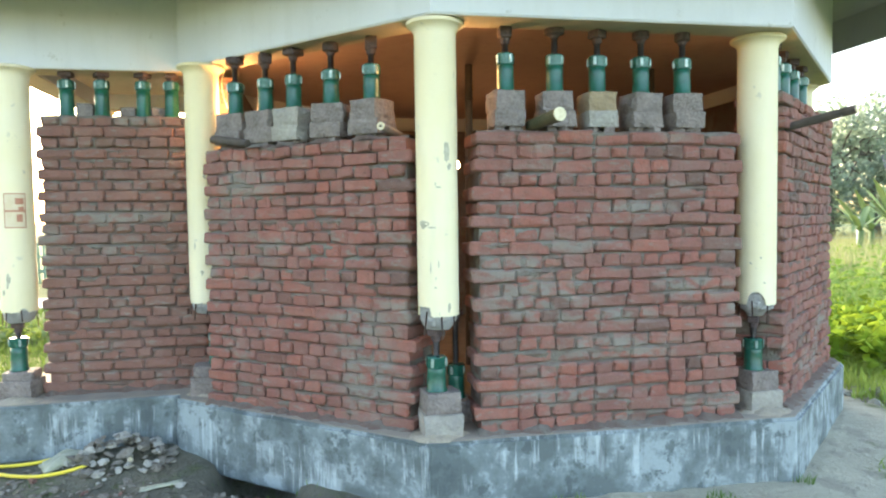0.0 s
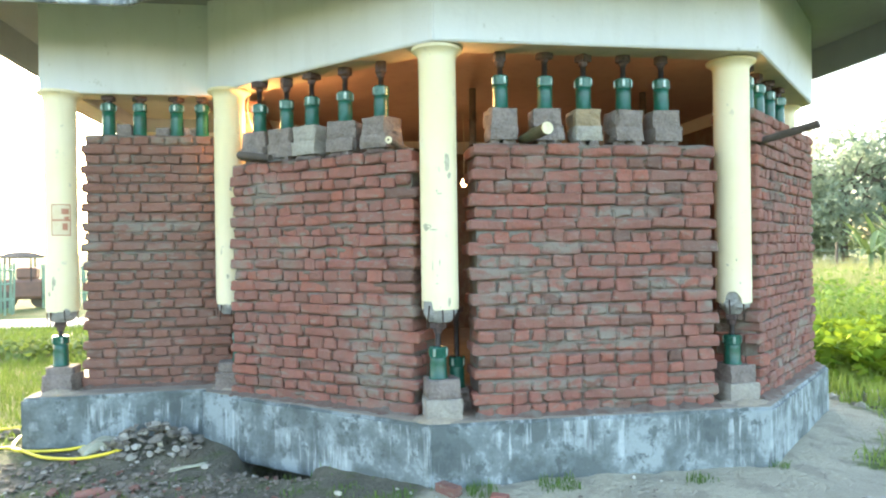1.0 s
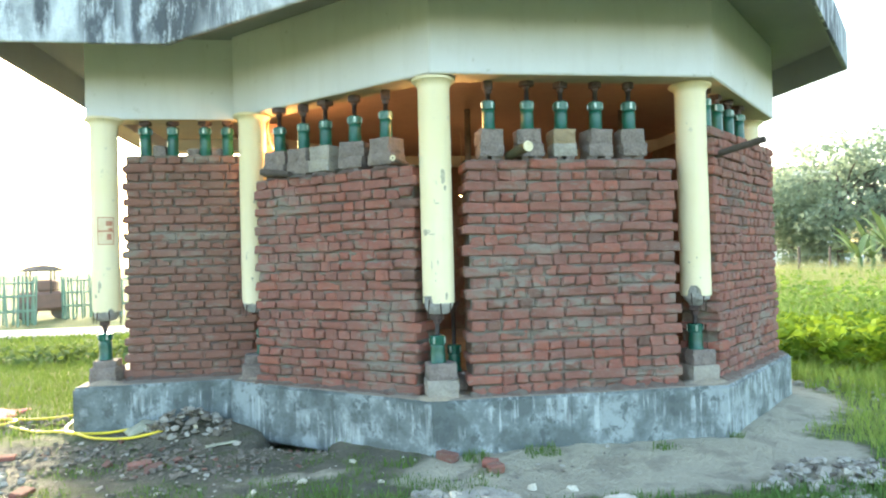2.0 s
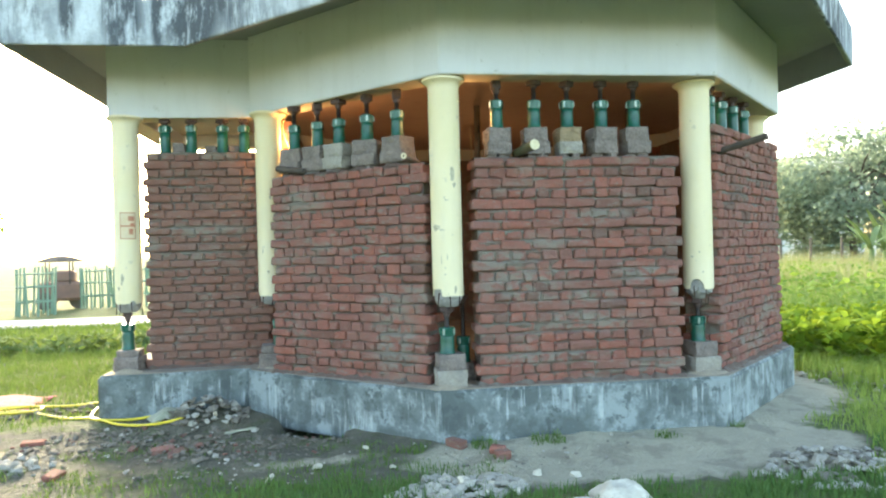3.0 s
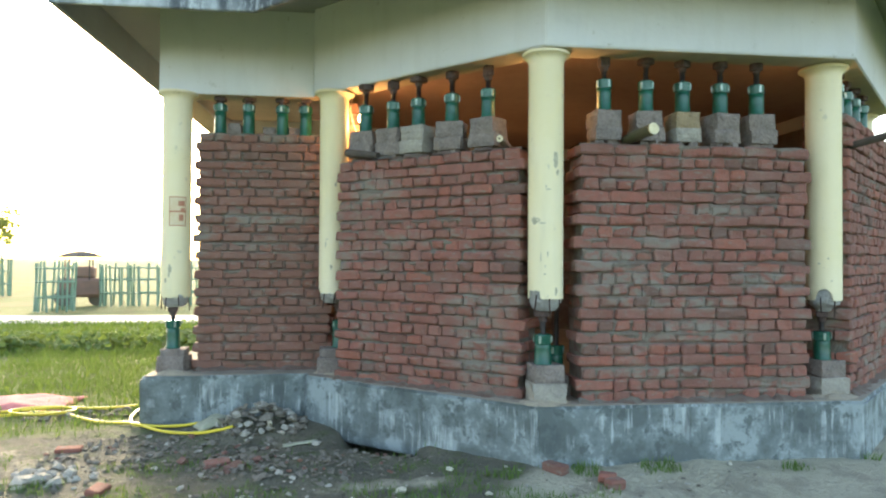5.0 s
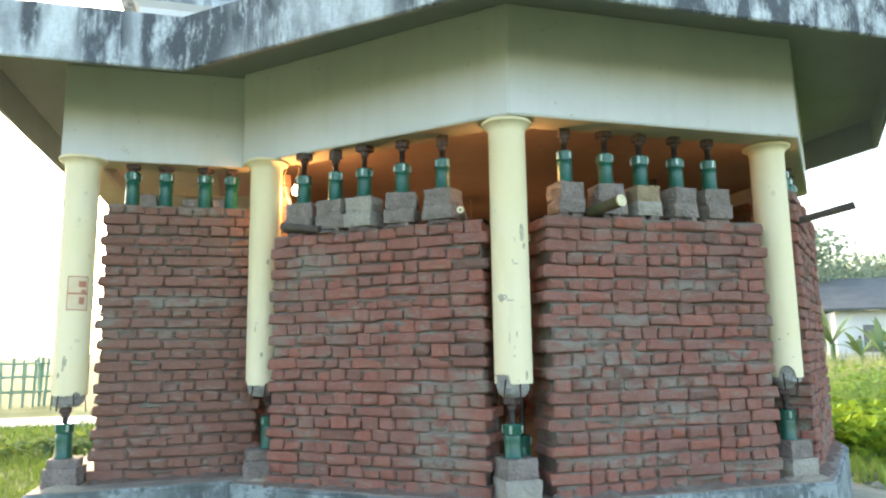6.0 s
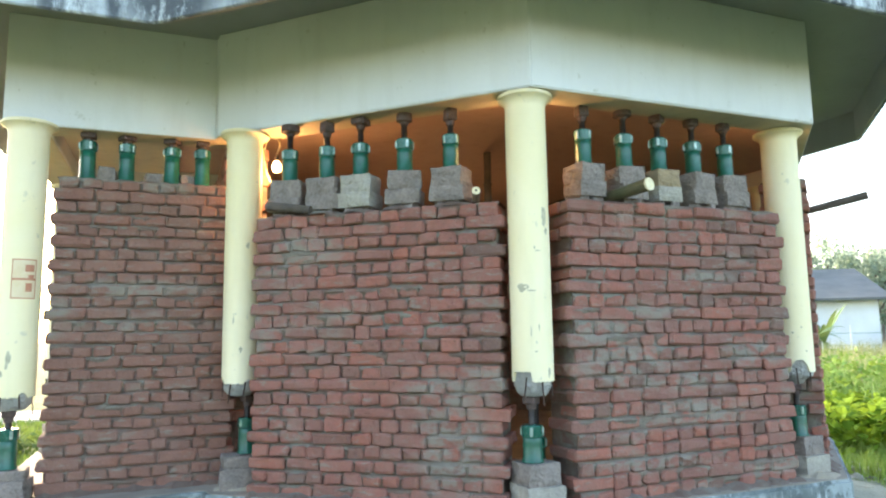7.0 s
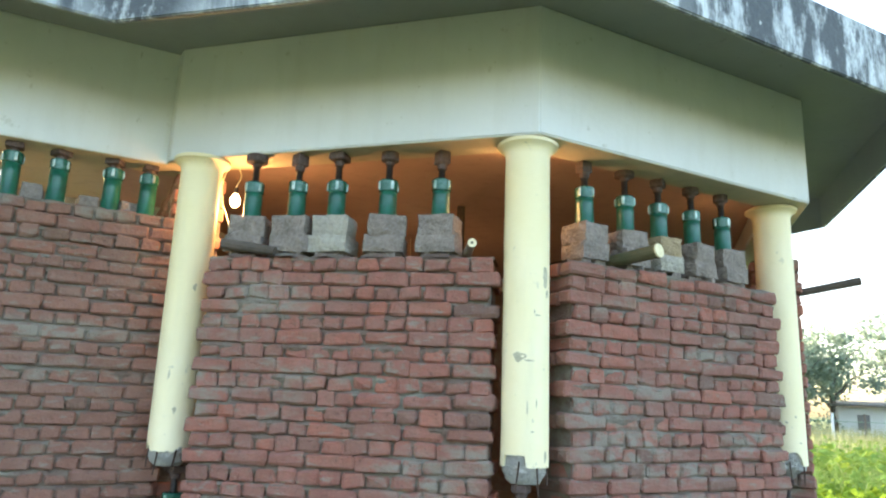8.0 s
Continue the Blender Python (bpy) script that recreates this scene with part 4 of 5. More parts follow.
# ---- plants and grass ----
GRASS = leaf_material("grass_blades", (0.065, 0.138, 0.034), (0.132, 0.215, 0.07), 0.25)
GRASS_LUSH = leaf_material("lush_grass_blades", (0.06, 0.15, 0.04), (0.13, 0.24, 0.08), 0.25)
GRASS_TALL = leaf_material("tall_field_grass", (0.14, 0.27, 0.07), (0.24, 0.345, 0.14), 0.25)
# lighter blades: sunlight put into the colour where the building's shadow falls
GRASS_SUNLIT = leaf_material("bright_edge_grass", (0.19, 0.31, 0.07), (0.33, 0.42, 0.12), 0.35)
HERB = leaf_material("mid_green_herbs", (0.07, 0.17, 0.04), (0.17, 0.29, 0.07), 0.35)
GRASS_DRY = leaf_material("seeding_grass_heads", (0.33, 0.33, 0.21), (0.27, 0.29, 0.17), 0.3)
LEAVES = leaf_material("broad_green_leaves", (0.06, 0.16, 0.015), (0.27, 0.40, 0.03), 0.35)
LEAVES_DULL = leaf_material("dull_creeper_leaves", (0.05, 0.12, 0.04), (0.12, 0.19, 0.075), 0.25)
# distant foliage: haze and sky glare are put into these pale leaf colours
CROWN_HAZED = leaf_material("tree_leaves", (0.20, 0.265, 0.205), (0.32, 0.385, 0.29), 0.6, (0.30, 0.38, 0.26))
CROWN_HAZED_PALE = leaf_material("pale_tree_leaves", (0.30, 0.34, 0.12), (0.42, 0.42, 0.18), 0.55)
BANANA = leaf_material("banana_leaves", (0.11, 0.185, 0.09), (0.15, 0.225, 0.115), 0.2)
BARK = simple("grey_bark", (0.16, 0.14, 0.12), (0.10, 0.085, 0.07), 6.0, 0.95, bumps=0.6, dist=0.02)


def mesh_thing(name, verts, faces, material, label, category, kind="stuff", parent=None):
    me = bpy.data.meshes.new(name)
    me.from_pydata(verts, [], faces)
    me.materials.append(material)
    ob = new(name, me)
    if parent is not None:
        ob.parent = parent
        if label:
            ob["label"] = label
        return ob
    return tagged(ob, label, category, kind=kind)


def blades(name, spots, h0, h1, width, material, label, seed, lean=0.5):
    """Bent tapering grass blades at the plan points given."""
    rng = np.random.default_rng(seed)
    n = len(spots)
    p = np.array(spots)
    a = rng.uniform(0, 6.283, n)
    b = rng.uniform(0, 6.283, n)
    h = rng.uniform(h0, h1, n)
    w = width * rng.uniform(0.6, 1.3, n)
    k = rng.uniform(0.1, lean, n) * h
    side = np.stack([np.cos(a) * w / 2, np.sin(a) * w / 2, np.zeros(n)], 1)
    bend = np.stack([np.cos(b) * k, np.sin(b) * k, np.zeros(n)], 1)
    up = np.stack([np.zeros(n), np.zeros(n), h], 1)
    v = np.empty((n, 5, 3))
    v[:, 0], v[:, 1] = p - side, p + side
    v[:, 2], v[:, 3] = p + up * 0.6 + bend * 0.35 - side * 0.7, p + up * 0.6 + bend * 0.35 + side * 0.7
    v[:, 4] = p + up + bend
    f = []
    for i in range(n):
        o = i * 5
        f += [(o, o + 1, o + 3, o + 2), (o + 2, o + 3, o + 4)]
    return mesh_thing(name, v.reshape(-1, 3).tolist(), f, material, label, "grass")


def scatter(n, x0, x1, y0, y1, keep, seed):
    rng = random.Random(seed)
    out = []
    while n > 0:
        n -= 1
        x, y = rng.uniform(x0, x1), rng.uniform(y0, y1)
        if rng.random() < keep(x, y):
            out.append((x, y, ground_z(x, y) - 0.005))
    return out


def off_building(x, y):
    return not (-2.75 < x < 5.3 and 5.6 < y < 10.7) and not (0.3 < x < 3.9 and 4.1 < y < 6)


def lawn(x, y):
    s = soil_at(x, y)[0]
    return max(0.0, 1.0 - s * 1.9) if off_building(x, y) else 0.0


def fade(x, y):
    """Thins the blades out towards the rim of the tended patch."""
    return max(0.0, min(1.0, (x + 3.0) / 1.4, (5.4 - x) / 1.2, (y - 1.4) / 1.0))


def tall_field(x, y):
    """Rough field beyond the trodden path on the far flank."""
    d = (x - y) * 0.707
    if not off_building(x, y) or x + y < 11.6:
        return 0.0
    return 1.0 if d > -0.6 or x > 5.6 else 0.0


blades("grass", scatter(100000, -3.0, 5.4, 1.4, 4.0, lambda x, y: lawn(x, y) * max(0.0, 1 - soil_at(x, y)[1] * 1.1) * fade(x, y) * (0.25 + 0.75 * (noise.noise(Vector((x * 2.2, y * 2.2, 9))) > -0.15)), 1), 0.03, 0.095, 0.009, GRASS_LUSH, "short green grass before the building", 1)
blades("grass", scatter(36000, -9.0, -2.4, 5.2, 11.5, lambda x, y: lawn(x, y), 2), 0.03, 0.10, 0.012, GRASS, "mown green grass beside the wing", 2)
blades("grass", scatter(22000, -22, -2.6, 11, 17, lambda x, y: 1.0, 3), 0.05, 0.14, 0.03, GRASS, "green grass by the road", 3)
blades("grass", scatter(16000, 3.6, 7.2, 2.6, 6.4, lambda x, y: lawn(x, y) * min(1.0, (7.2 - x) * 1.5), 4), 0.03, 0.13, 0.012, GRASS_SUNLIT, "rough green grass by the path, coloured as if sunlit", 4, 0.8)
blades("field_grass", scatter(16000, 4.6, 9.5, 5.2, 9.5, tall_field, 5), 0.08, 0.30, 0.014, GRASS_SUNLIT, "rough grass at the field edge, coloured as if sunlit", 5)
blades("field_grass", scatter(30000, 6.0, 24, 4.0, 24, lambda x, y: tall_field(x, y) if x + y > 16 else 0.0, 6), 0.35, 1.05, 0.026, GRASS_TALL, "tall sunlit field grass", 6, 0.75)
blades("field_grass", scatter(26000, 10.0, 34, 6.0, 34, lambda x, y: 1.0 if 24 < x + y < 52 else 0.0, 7), 0.8, 1.35, 0.035, GRASS_DRY, "pale seeding grass far out in the field", 7, 0.3)
blades("weeds", scatter(15000, -3.4, 1.2, 3.5, 5.5, lambda x, y: 1.0 if off_building(x, y) and ground_z(x, y) > -0.06 and noise.noise(Vector((x * 2.6, y * 2.6, 13))) > 0.05 + 0.35 * (y - 4.1) else 0.04 * (ground_z(x, y) > -0.06), 9), 0.015, 0.06, 0.007, GRASS, "thin grass and weeds coming through the soil", 9)
blades("weeds", scatter(2600, -0.6, 3.6, 4.12, 4.34, lambda x, y: 1.0 if noise.noise(Vector((x * 2.1, y, 3))) > 0.18 else 0.0, 8), 0.02, 0.08, 0.008, GRASS, "small weeds along the foot of the plinth", 8)


def leaf_clumps(name, centres, size, n_each, material, label, seed, spread=0.22, height=0.35):
    """Broad pointed leaves held out round low centres."""
    rng = random.Random(seed)
    verts, faces = [], []
    for cx, cy in centres:
        cz = ground_z(cx, cy)
        for i in range(n_each):
            a = rng.uniform(0, 6.283)
            r = spread * math.sqrt(rng.random())
            p = Vector((cx + r * math.cos(a), cy + r * math.sin(a), cz + rng.uniform(0.25, 1.0) * height))
            L = size * rng.uniform(0.6, 1.25)
            d = Vector((math.cos(a + rng.uniform(-1, 1)), math.sin(a + rng.uniform(-1, 1)), rng.uniform(-0.5, 0.55))).normalized()
            s = d.cross(Vector((rng.uniform(-1.2, 1.2), rng.uniform(-1.2, 1.2), 1))).normalized() * L * 0.42
            drop = Vector((0, 0, -0.12 * L))
            o = len(verts)
            verts += [p[:], (p + d * L * 0.35 + s)[:], (p + d * L * 0.45 - drop * 0.6)[:], (p + d * L * 0.35 - s)[:], (p + d * L + drop)[:]]
            faces += [(o, o + 1, o + 2), (o, o + 2, o + 3), (o + 1, o + 4, o + 2), (o + 2, o + 4, o + 3)]
    return mesh_thing(name, verts, faces, material, label, "plants")


rng = random.Random(77)
spots = []
while len(spots) < 190:
    x, y = rng.uniform(5.2, 11.5), rng.uniform(5.6, 12.5)
    d = x + y
    if 13.2 < d < 17.6 and tall_field(x, y) and rng.random() < 0.9:
        spots.append((x, y))
leaf_clumps("broadleaf_plants", spots, 0.17, 40, LEAVES, "bright green broad-leaved plants at the field edge", 3, 0.36, 0.6)
spots = []
while len(spots) < 420:
    x, y = rng.uniform(6.0, 22), rng.uniform(5.0, 22)
    if 17.0 < x + y < 34 and tall_field(x, y) and noise.noise(Vector((x * 0.5, y * 0.5, 21))) > -0.1:
        spots.append((x, y))
leaf_clumps("field_herbs", spots, 0.15, 30, HERB, "leafy green weeds standing among the field grass", 5, 0.42, 1.0)
spots = [(rng.uniform(-12.5, -2.8), 0) for i in range(85)]
spots = [(x, 12.6 + rng.uniform(-0.55, 0.55) + 0.06 * x) for x, y in spots]
leaf_clumps("creeper_row", spots, 0.13, 26, LEAVES_DULL, "low row of dull green creepers in the grass", 4, 0.40, 0.24)


def tree(x, y, h, crown_r, trunk_r, seed, material=CROWN_HAZED, label="leafy green tree beyond the field", clumps=46, leaf=0.30, bare=0.38, per=60):
    rng = random.Random(seed)
    t = empty("tree", pose(x, y, 0), label, "tree", "trees in the distance")
    bm = bmesh.new()
    p, r = Vector((0, 0, -0.1)), trunk_r
    top = Vector((rng.uniform(-0.4, 0.4), rng.uniform(-0.4, 0.4), h * 0.7))
    last = p
    for i in range(5):
        q = p.lerp(top, (i + 1) / 5) + Vector((rng.uniform(-0.12, 0.12), rng.uniform(-0.12, 0.12), 0)) * h * 0.15
        rod(bm, last, q, r, r * 0.78, 9)
        last, r = q, r * 0.78
    tips = []
    for i in range(9):
        base = p.lerp(top, rng.uniform(0.35, 1.0))
        a = rng.uniform(0, 6.283)
        tip = Vector((crown_r * 0.75 * math.cos(a), crown_r * 0.75 * math.sin(a), h * rng.uniform(0.5, 0.92)))
        mid = base.lerp(tip, 0.5) + Vector((0, 0, 0.06 * h))
        rod(bm, base, mid, trunk_r * 0.34, trunk_r * 0.2, 6)
        rod(bm, mid, tip, trunk_r * 0.2, trunk_r * 0.07, 6)
        tips += [tip, mid]
    part("trunk", bm, BARK, t, "grey branching trunk")
    verts, faces = [], []
    for i in range(clumps):
        if i < len(tips) * 1.4:
            c = rng.choice(tips) + Vector((rng.gauss(0, 0.16), rng.gauss(0, 0.16), rng.gauss(0, 0.12))) * crown_r
        else:
            a, b = rng.uniform(0, 6.283), rng.uniform(-0.55, 1.0)
            c = Vector((math.cos(a) * crown_r * 0.85 * math.sqrt(1 - 0.7 * b * b), math.sin(a) * crown_r * 0.85 * math.sqrt(1 - 0.7 * b * b), h * (0.5 + bare) / 1.3 + b * h * (1 - bare) * 0.5))
        cr = crown_r * rng.uniform(0.16, 0.34)
        for k in range(per):
            v = Vector((rng.gauss(0, 1), rng.gauss(0, 1), rng.gauss(0, 0.75))) * cr * 0.55
            pos = c + v
            if pos.z < h * bare * 0.75:
                continue
            L = leaf * rng.uniform(0.5, 1.2)
            d = Vector((rng.gauss(0, 1), rng.gauss(0, 1), rng.gauss(-0.2, 0.7))).normalized()
            s = d.cross(Vector((rng.gauss(0, 1), rng.gauss(0, 1), rng.gauss(0, 1)))).normalized() * L * 0.4
            o = len(verts)
            verts += [(pos - d * L / 2)[:], (pos + s)[:], (pos + d * L / 2)[:], (pos - s)[:]]
            faces.append((o, o + 1, o + 2, o + 3))
    mesh_thing("crown", verts, faces, material, "", "", parent=t)
    return t


def polar(az, d):
    return math.sin(radians(az)) * d, math.cos(radians(az)) * d - 1.0


# far trees; their leaf colour carries the haze of the distance
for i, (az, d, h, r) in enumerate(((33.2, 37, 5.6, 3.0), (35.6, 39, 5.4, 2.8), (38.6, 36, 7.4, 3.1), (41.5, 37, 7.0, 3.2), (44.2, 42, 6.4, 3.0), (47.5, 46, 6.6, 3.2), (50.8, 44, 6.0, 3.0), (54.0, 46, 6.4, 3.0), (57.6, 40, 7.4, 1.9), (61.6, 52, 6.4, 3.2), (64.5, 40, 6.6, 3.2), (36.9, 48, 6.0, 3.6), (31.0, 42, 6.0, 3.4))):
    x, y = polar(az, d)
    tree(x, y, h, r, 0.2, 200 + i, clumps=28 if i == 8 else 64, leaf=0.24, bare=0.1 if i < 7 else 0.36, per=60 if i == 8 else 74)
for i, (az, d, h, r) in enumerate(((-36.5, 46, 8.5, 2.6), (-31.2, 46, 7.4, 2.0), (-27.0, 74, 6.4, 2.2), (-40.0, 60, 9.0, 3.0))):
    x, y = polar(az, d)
    tree(x, y, h, r, 0.16, 230 + i, CROWN_HAZED_PALE, "slender tree with haze-paled leaves against the bright sky", clumps=30, leaf=0.32, bare=0.4, per=46)


def banana_plant(x, y, h, seed):
    rng = random.Random(seed)
    b = empty("banana_plant", pose(x, y, 0), "banana plant with long arching green leaves", "banana plant", "banana plants by the shed")
    bm = bmesh.new()
    rod(bm, (0, 0, -0.05), (0.05, 0, h * 0.6), 0.12, 0.07, 10)
    part("stem", bm, BANANA, b)
    for k in range(8):
        a = rng.uniform(0, 6.283)
        L = h * rng.uniform(0.45, 0.65)
        rise = rng.uniform(0.45, 1.15)
        verts, faces = [], []
        n = 8
        for i in range(n + 1):
            u = i / n
            out = L * u * 0.85
            z = h * 0.58 + L * (rise * u * 1.5 - 0.9 * u * u * (1.15 - rise * 0.5))
            w = 0.13 * math.sin(min(1.0, u * 1.15 + 0.08) * math.pi) ** 0.6 * h / 3
            c = Vector((out * math.cos(a), out * math.sin(a), z))
            s = Vector((-math.sin(a), math.cos(a), -0.25)) * w
            verts += [(c - s)[:], c[:], (c + Vector((math.sin(a), -math.cos(a), -0.25)) * -w)[:]]
        for i in range(n):
            o = i * 3
            faces += [(o, o + 1, o + 4, o + 3), (o + 1, o + 2, o + 5, o + 4)]
        mesh_thing("leaf", verts, faces, BANANA, "", "", parent=b)
    return b


for i, (az, d, h) in enumerate(((39.6, 21, 2.3), (41.6, 22, 2.5), (40.4, 23, 2.2), (43.0, 20, 1.9), (44.2, 19.5, 2.1), (45.2, 21, 2.0))):
    x, y = polar(az, d)
    banana_plant(x * 1.2, y * 1.2, h * 1.0, 300 + i)

# ---- far things ----
WHITEWALL = simple("far_white_wall", (0.72, 0.74, 0.74), (0.62, 0.64, 0.65), 0.8, 0.8, ws=True)
SHEET = simple("grey_roof_sheet", (0.10, 0.11, 0.105), (0.14, 0.145, 0.14), 1.0, 0.95, ws=True)
# green of far slats and rails, lightened to carry the distance haze
GREEN_HAZED = simple("weathered_green_slat", (0.16, 0.28, 0.20), (0.24, 0.34, 0.26), 2.0, 0.8, ws=True)
ROADM = simple("pale_concrete_road", (0.40, 0.40, 0.38), (0.34, 0.34, 0.32), 1.5, 0.9, c3=(0.56, 0.55, 0.52), scale3=30, ws=True, bumps=0.2)
DARKGLASS = simple("dark_window", (0.13, 0.14, 0.15), (0.17, 0.18, 0.19), 2.0, 0.2, ws=True, bumps=0)
CANOPY = simple("weathered_brown_canopy", (0.11, 0.09, 0.07), (0.15, 0.125, 0.10), 3.0, 0.95, ws=True)
REDBOX = simple("faded_red_brown_paint", (0.26, 0.15, 0.115), (0.20, 0.125, 0.10), 3.0, 0.9, ws=True)

bm = bmesh.new()
add_box(bm, -80, 80, -1.0, 1.0, -0.15, 0.055, pose(0, 17.6, 0, 0, 0, -0.5), bevel=0.02)
tagged(link(bm, "road", ROADM), "narrow pale concrete road across the grass", "road", kind="structure")


def house(az, d, w, dep, h, roof_rise, label):
    x, y = polar(az, d)
    hs = empty("house", pose(x, y, 0, 0, 0, -az + 8), label, "house")
    bm = bmesh.new()
    add_box(bm, -w / 2, w / 2, 0, dep, -0.1, h)
    part("wall", bm, WHITEWALL, hs)
    bm = bmesh.new()
    vs = [bm.verts.new(c) for c in ((-w / 2 - 0.4, -0.5, h), (w / 2 + 0.4, -0.5, h), (w / 2 + 0.4, dep + 0.4, h + roof_rise), (-w / 2 - 0.4, dep + 0.4, h + roof_rise))]
    us = [bm.verts.new(v.co + Vector((0, 0, 0.1))) for v in vs]
    bm.faces.new(vs[::-1])
    bm.faces.new(us)
    for i in range(4):
        bm.faces.new((vs[i], vs[(i + 1) % 4], us[(i + 1) % 4], us[i]))
    part("roof", bm, SHEET, hs, "grey sheet roof")
    for k in range(int(w / 2.2)):
        bm = bmesh.new()
        cx = -w / 2 + 1.2 + k * 2.2
        add_box(bm, cx - 0.3, cx + 0.3, -0.03, 0.02, h * 0.42, h * 0.80)
        part("window", bm, DARKGLASS, hs)
    return hs


house(46.4, 31.0, 4.0, 4.0, 2.7, 1.5, "low white house with a grey sheet roof")
house(49.5, 46, 4.0, 4.0, 2.6, 0.5, "small white house behind the trees")
house(59.8, 46, 9.0, 4.0, 2.2, 0.3, "long low white building behind the trees")
house(36.0, 62, 7.0, 5.0, 8.2, 0.1, "pale two-storey building behind the trees")

fence = empty("fence", pose(0, 0, 0), "low wire fence on thin posts along the field", "fence")
pts = [polar(az, 29.0 + 0.05 * (az - 30)) for az in range(30, 66, 2)]
for (x, y) in pts:
    bm = bmesh.new()
    rod(bm, (x, y, -0.1), (x + 0.03, y, 1.75), 0.06, 0.05, 6)
    part("post", bm, WHITEWALL if int(x * 10) % 3 == 0 else BARK, fence)
for z in (1.45, 1.0):
    for a, b in zip(pts, pts[1:]):
        bm = bmesh.new()
        rod(bm, (*a, z), (*b, z), 0.012, 0.012, 4)
        part("rail", bm, GREEN_HAZED, fence)


def tree_guard(x, y, r, h, seed):
    rng = random.Random(seed)
    g = empty("tree_guard", pose(x, y, 0), "green slatted tree guard in the grass", "tree guard", "tree guards by the road")
    n = 12
    for i in range(n):
        a = 6.2832 * i / n
        bm = bmesh.new()
        lean = rng.uniform(-0.06, 0.06)
        rod(bm, (r * math.cos(a), r * math.sin(a), -0.05), (r * math.cos(a) + lean, r * math.sin(a) + lean, h * rng.uniform(0.9, 1.06)), 0.035, 0.03, 5)
        part("slat", bm, GREEN_HAZED, g)
    for z in (0.3, 0.62, 0.9):
        bm = bmesh.new()
        for i in range(n):
            a, b = 6.2832 * i / n, 6.2832 * (i + 1) / n
            rod(bm, (r * math.cos(a), r * math.sin(a), h * z), (r * math.cos(b), r * math.sin(b), h * z), 0.022, 0.022, 4)
        part("hoop", bm, GREEN_HAZED, g)
    return g


for i, (x, y, r, h) in enumerate(((-12.9, 21.5, 0.55, 1.55), (-13.9, 22.7, 0.5, 1.5), (-15.6, 29.5, 0.6, 1.9), (-9.6, 20.9, 0.52, 1.6), (-8.7, 23.4, 0.5, 1.6), (-7.6, 23.6, 0.6, 1.6), (-6.6, 24.0, 0.5, 1.6), (-17.5, 24.0, 0.55, 1.6), (-20.5, 25.5, 0.55, 1.6))):
    tree_guard(x, y, r, h * 0.88, 400 + i)
    if i in (2, 7):
        tree(x, y, 3.2, 0.7, 0.05, 420 + i, CROWN_HAZED_PALE, "young tree inside a tree guard", clumps=12, leaf=0.16, per=26)

# parked three-wheeled cart with a canopy, far off
x, y = polar(-22.0, 26.5)
cart = empty("canopy_cart", pose(x, y, 0, 0, 0, 12) @ Matrix.Diagonal((0.72, 0.72, 0.80, 1)), "red-brown cart with a flat canopy on posts", "cart")
bm = bmesh.new()
add_box(bm, -0.9, 0.95, -0.5, 0.5, 0.35, 1.15, bevel=0.12)
part("cart_body", bm, REDBOX, cart)
bm = bmesh.new()
add_box(bm, -0.15, 0.65, -0.45, 0.45, 1.15, 1.62, bevel=0.08)
part("cab", bm, REDBOX, cart)
bm = bmesh.new()
lathe(bm, [(0.95, 2.0), (0.97, 2.05), (0.55, 2.2), (0.08, 2.27)], 4)
part("canopy", bm, CANOPY, cart, "flat brown canopy")
for px in (-0.55, 0.45):
    for py in (-0.45, 0.45):
        bm = bmesh.new()
        rod(bm, (px, py, 1.0), (px, py, 2.04), 0.03, n=6)
        part("canopy_post", bm, DARKWOOD, cart)
for px, py in ((-0.6, -0.52), (-0.6, 0.46), (0.7, -0.03)):
    bm = bmesh.new()
    lathe(bm, [(0.1, -0.05), (0.3, -0.05), (0.36, -0.03), (0.36, 0.05), (0.3, 0.07), (0.1, 0.07)], 18)
    bmesh.ops.transform(bm, matrix=pose(px, py, 0.35, 90), verts=bm.verts)
    part("wheel", bm, CANOPY, cart)

# ---- rubble, hose and litter round the plinth ----
STONE_GREY = simple("pale_grey_rubble", (0.43, 0.42, 0.36), (0.29, 0.285, 0.245), 10.0, 0.95, c3=(0.52, 0.51, 0.45), ws=True, bumps=0.8, dist=0.01)
STONE_DARK = simple("earthy_rubble", (0.19, 0.175, 0.135), (0.12, 0.112, 0.088), 10.0, 0.95, c3=(0.3, 0.28, 0.25), ws=True, bumps=0.8, dist=0.01)
STONE_PALE = simple("cream_stone", (0.66, 0.63, 0.50), (0.55, 0.52, 0.42), 10.0, 0.9, ws=True, bumps=0.6, dist=0.008)
HOSE = simple("yellow_hose", (0.72, 0.58, 0.04), (0.62, 0.50, 0.05), 6.0, 0.4, ws=True, bumps=0)
TARP = simple("pink_woven_plastic", (0.50, 0.10, 0.11), (0.56, 0.18, 0.18), 5.0, 0.95, c3=(0.62, 0.36, 0.33), ws=True)
SACK = simple("white_woven_sack", (0.66, 0.65, 0.55), (0.48, 0.46, 0.38), 9.0, 0.8, c3=(0.4, 0.36, 0.29), scale3=25, ws=True, bumps=0.4)
PLASTIC = simple("dirty_white_plastic", (0.36, 0.38, 0.29), (0.25, 0.27, 0.20), 9.0, 0.5, ws=True)


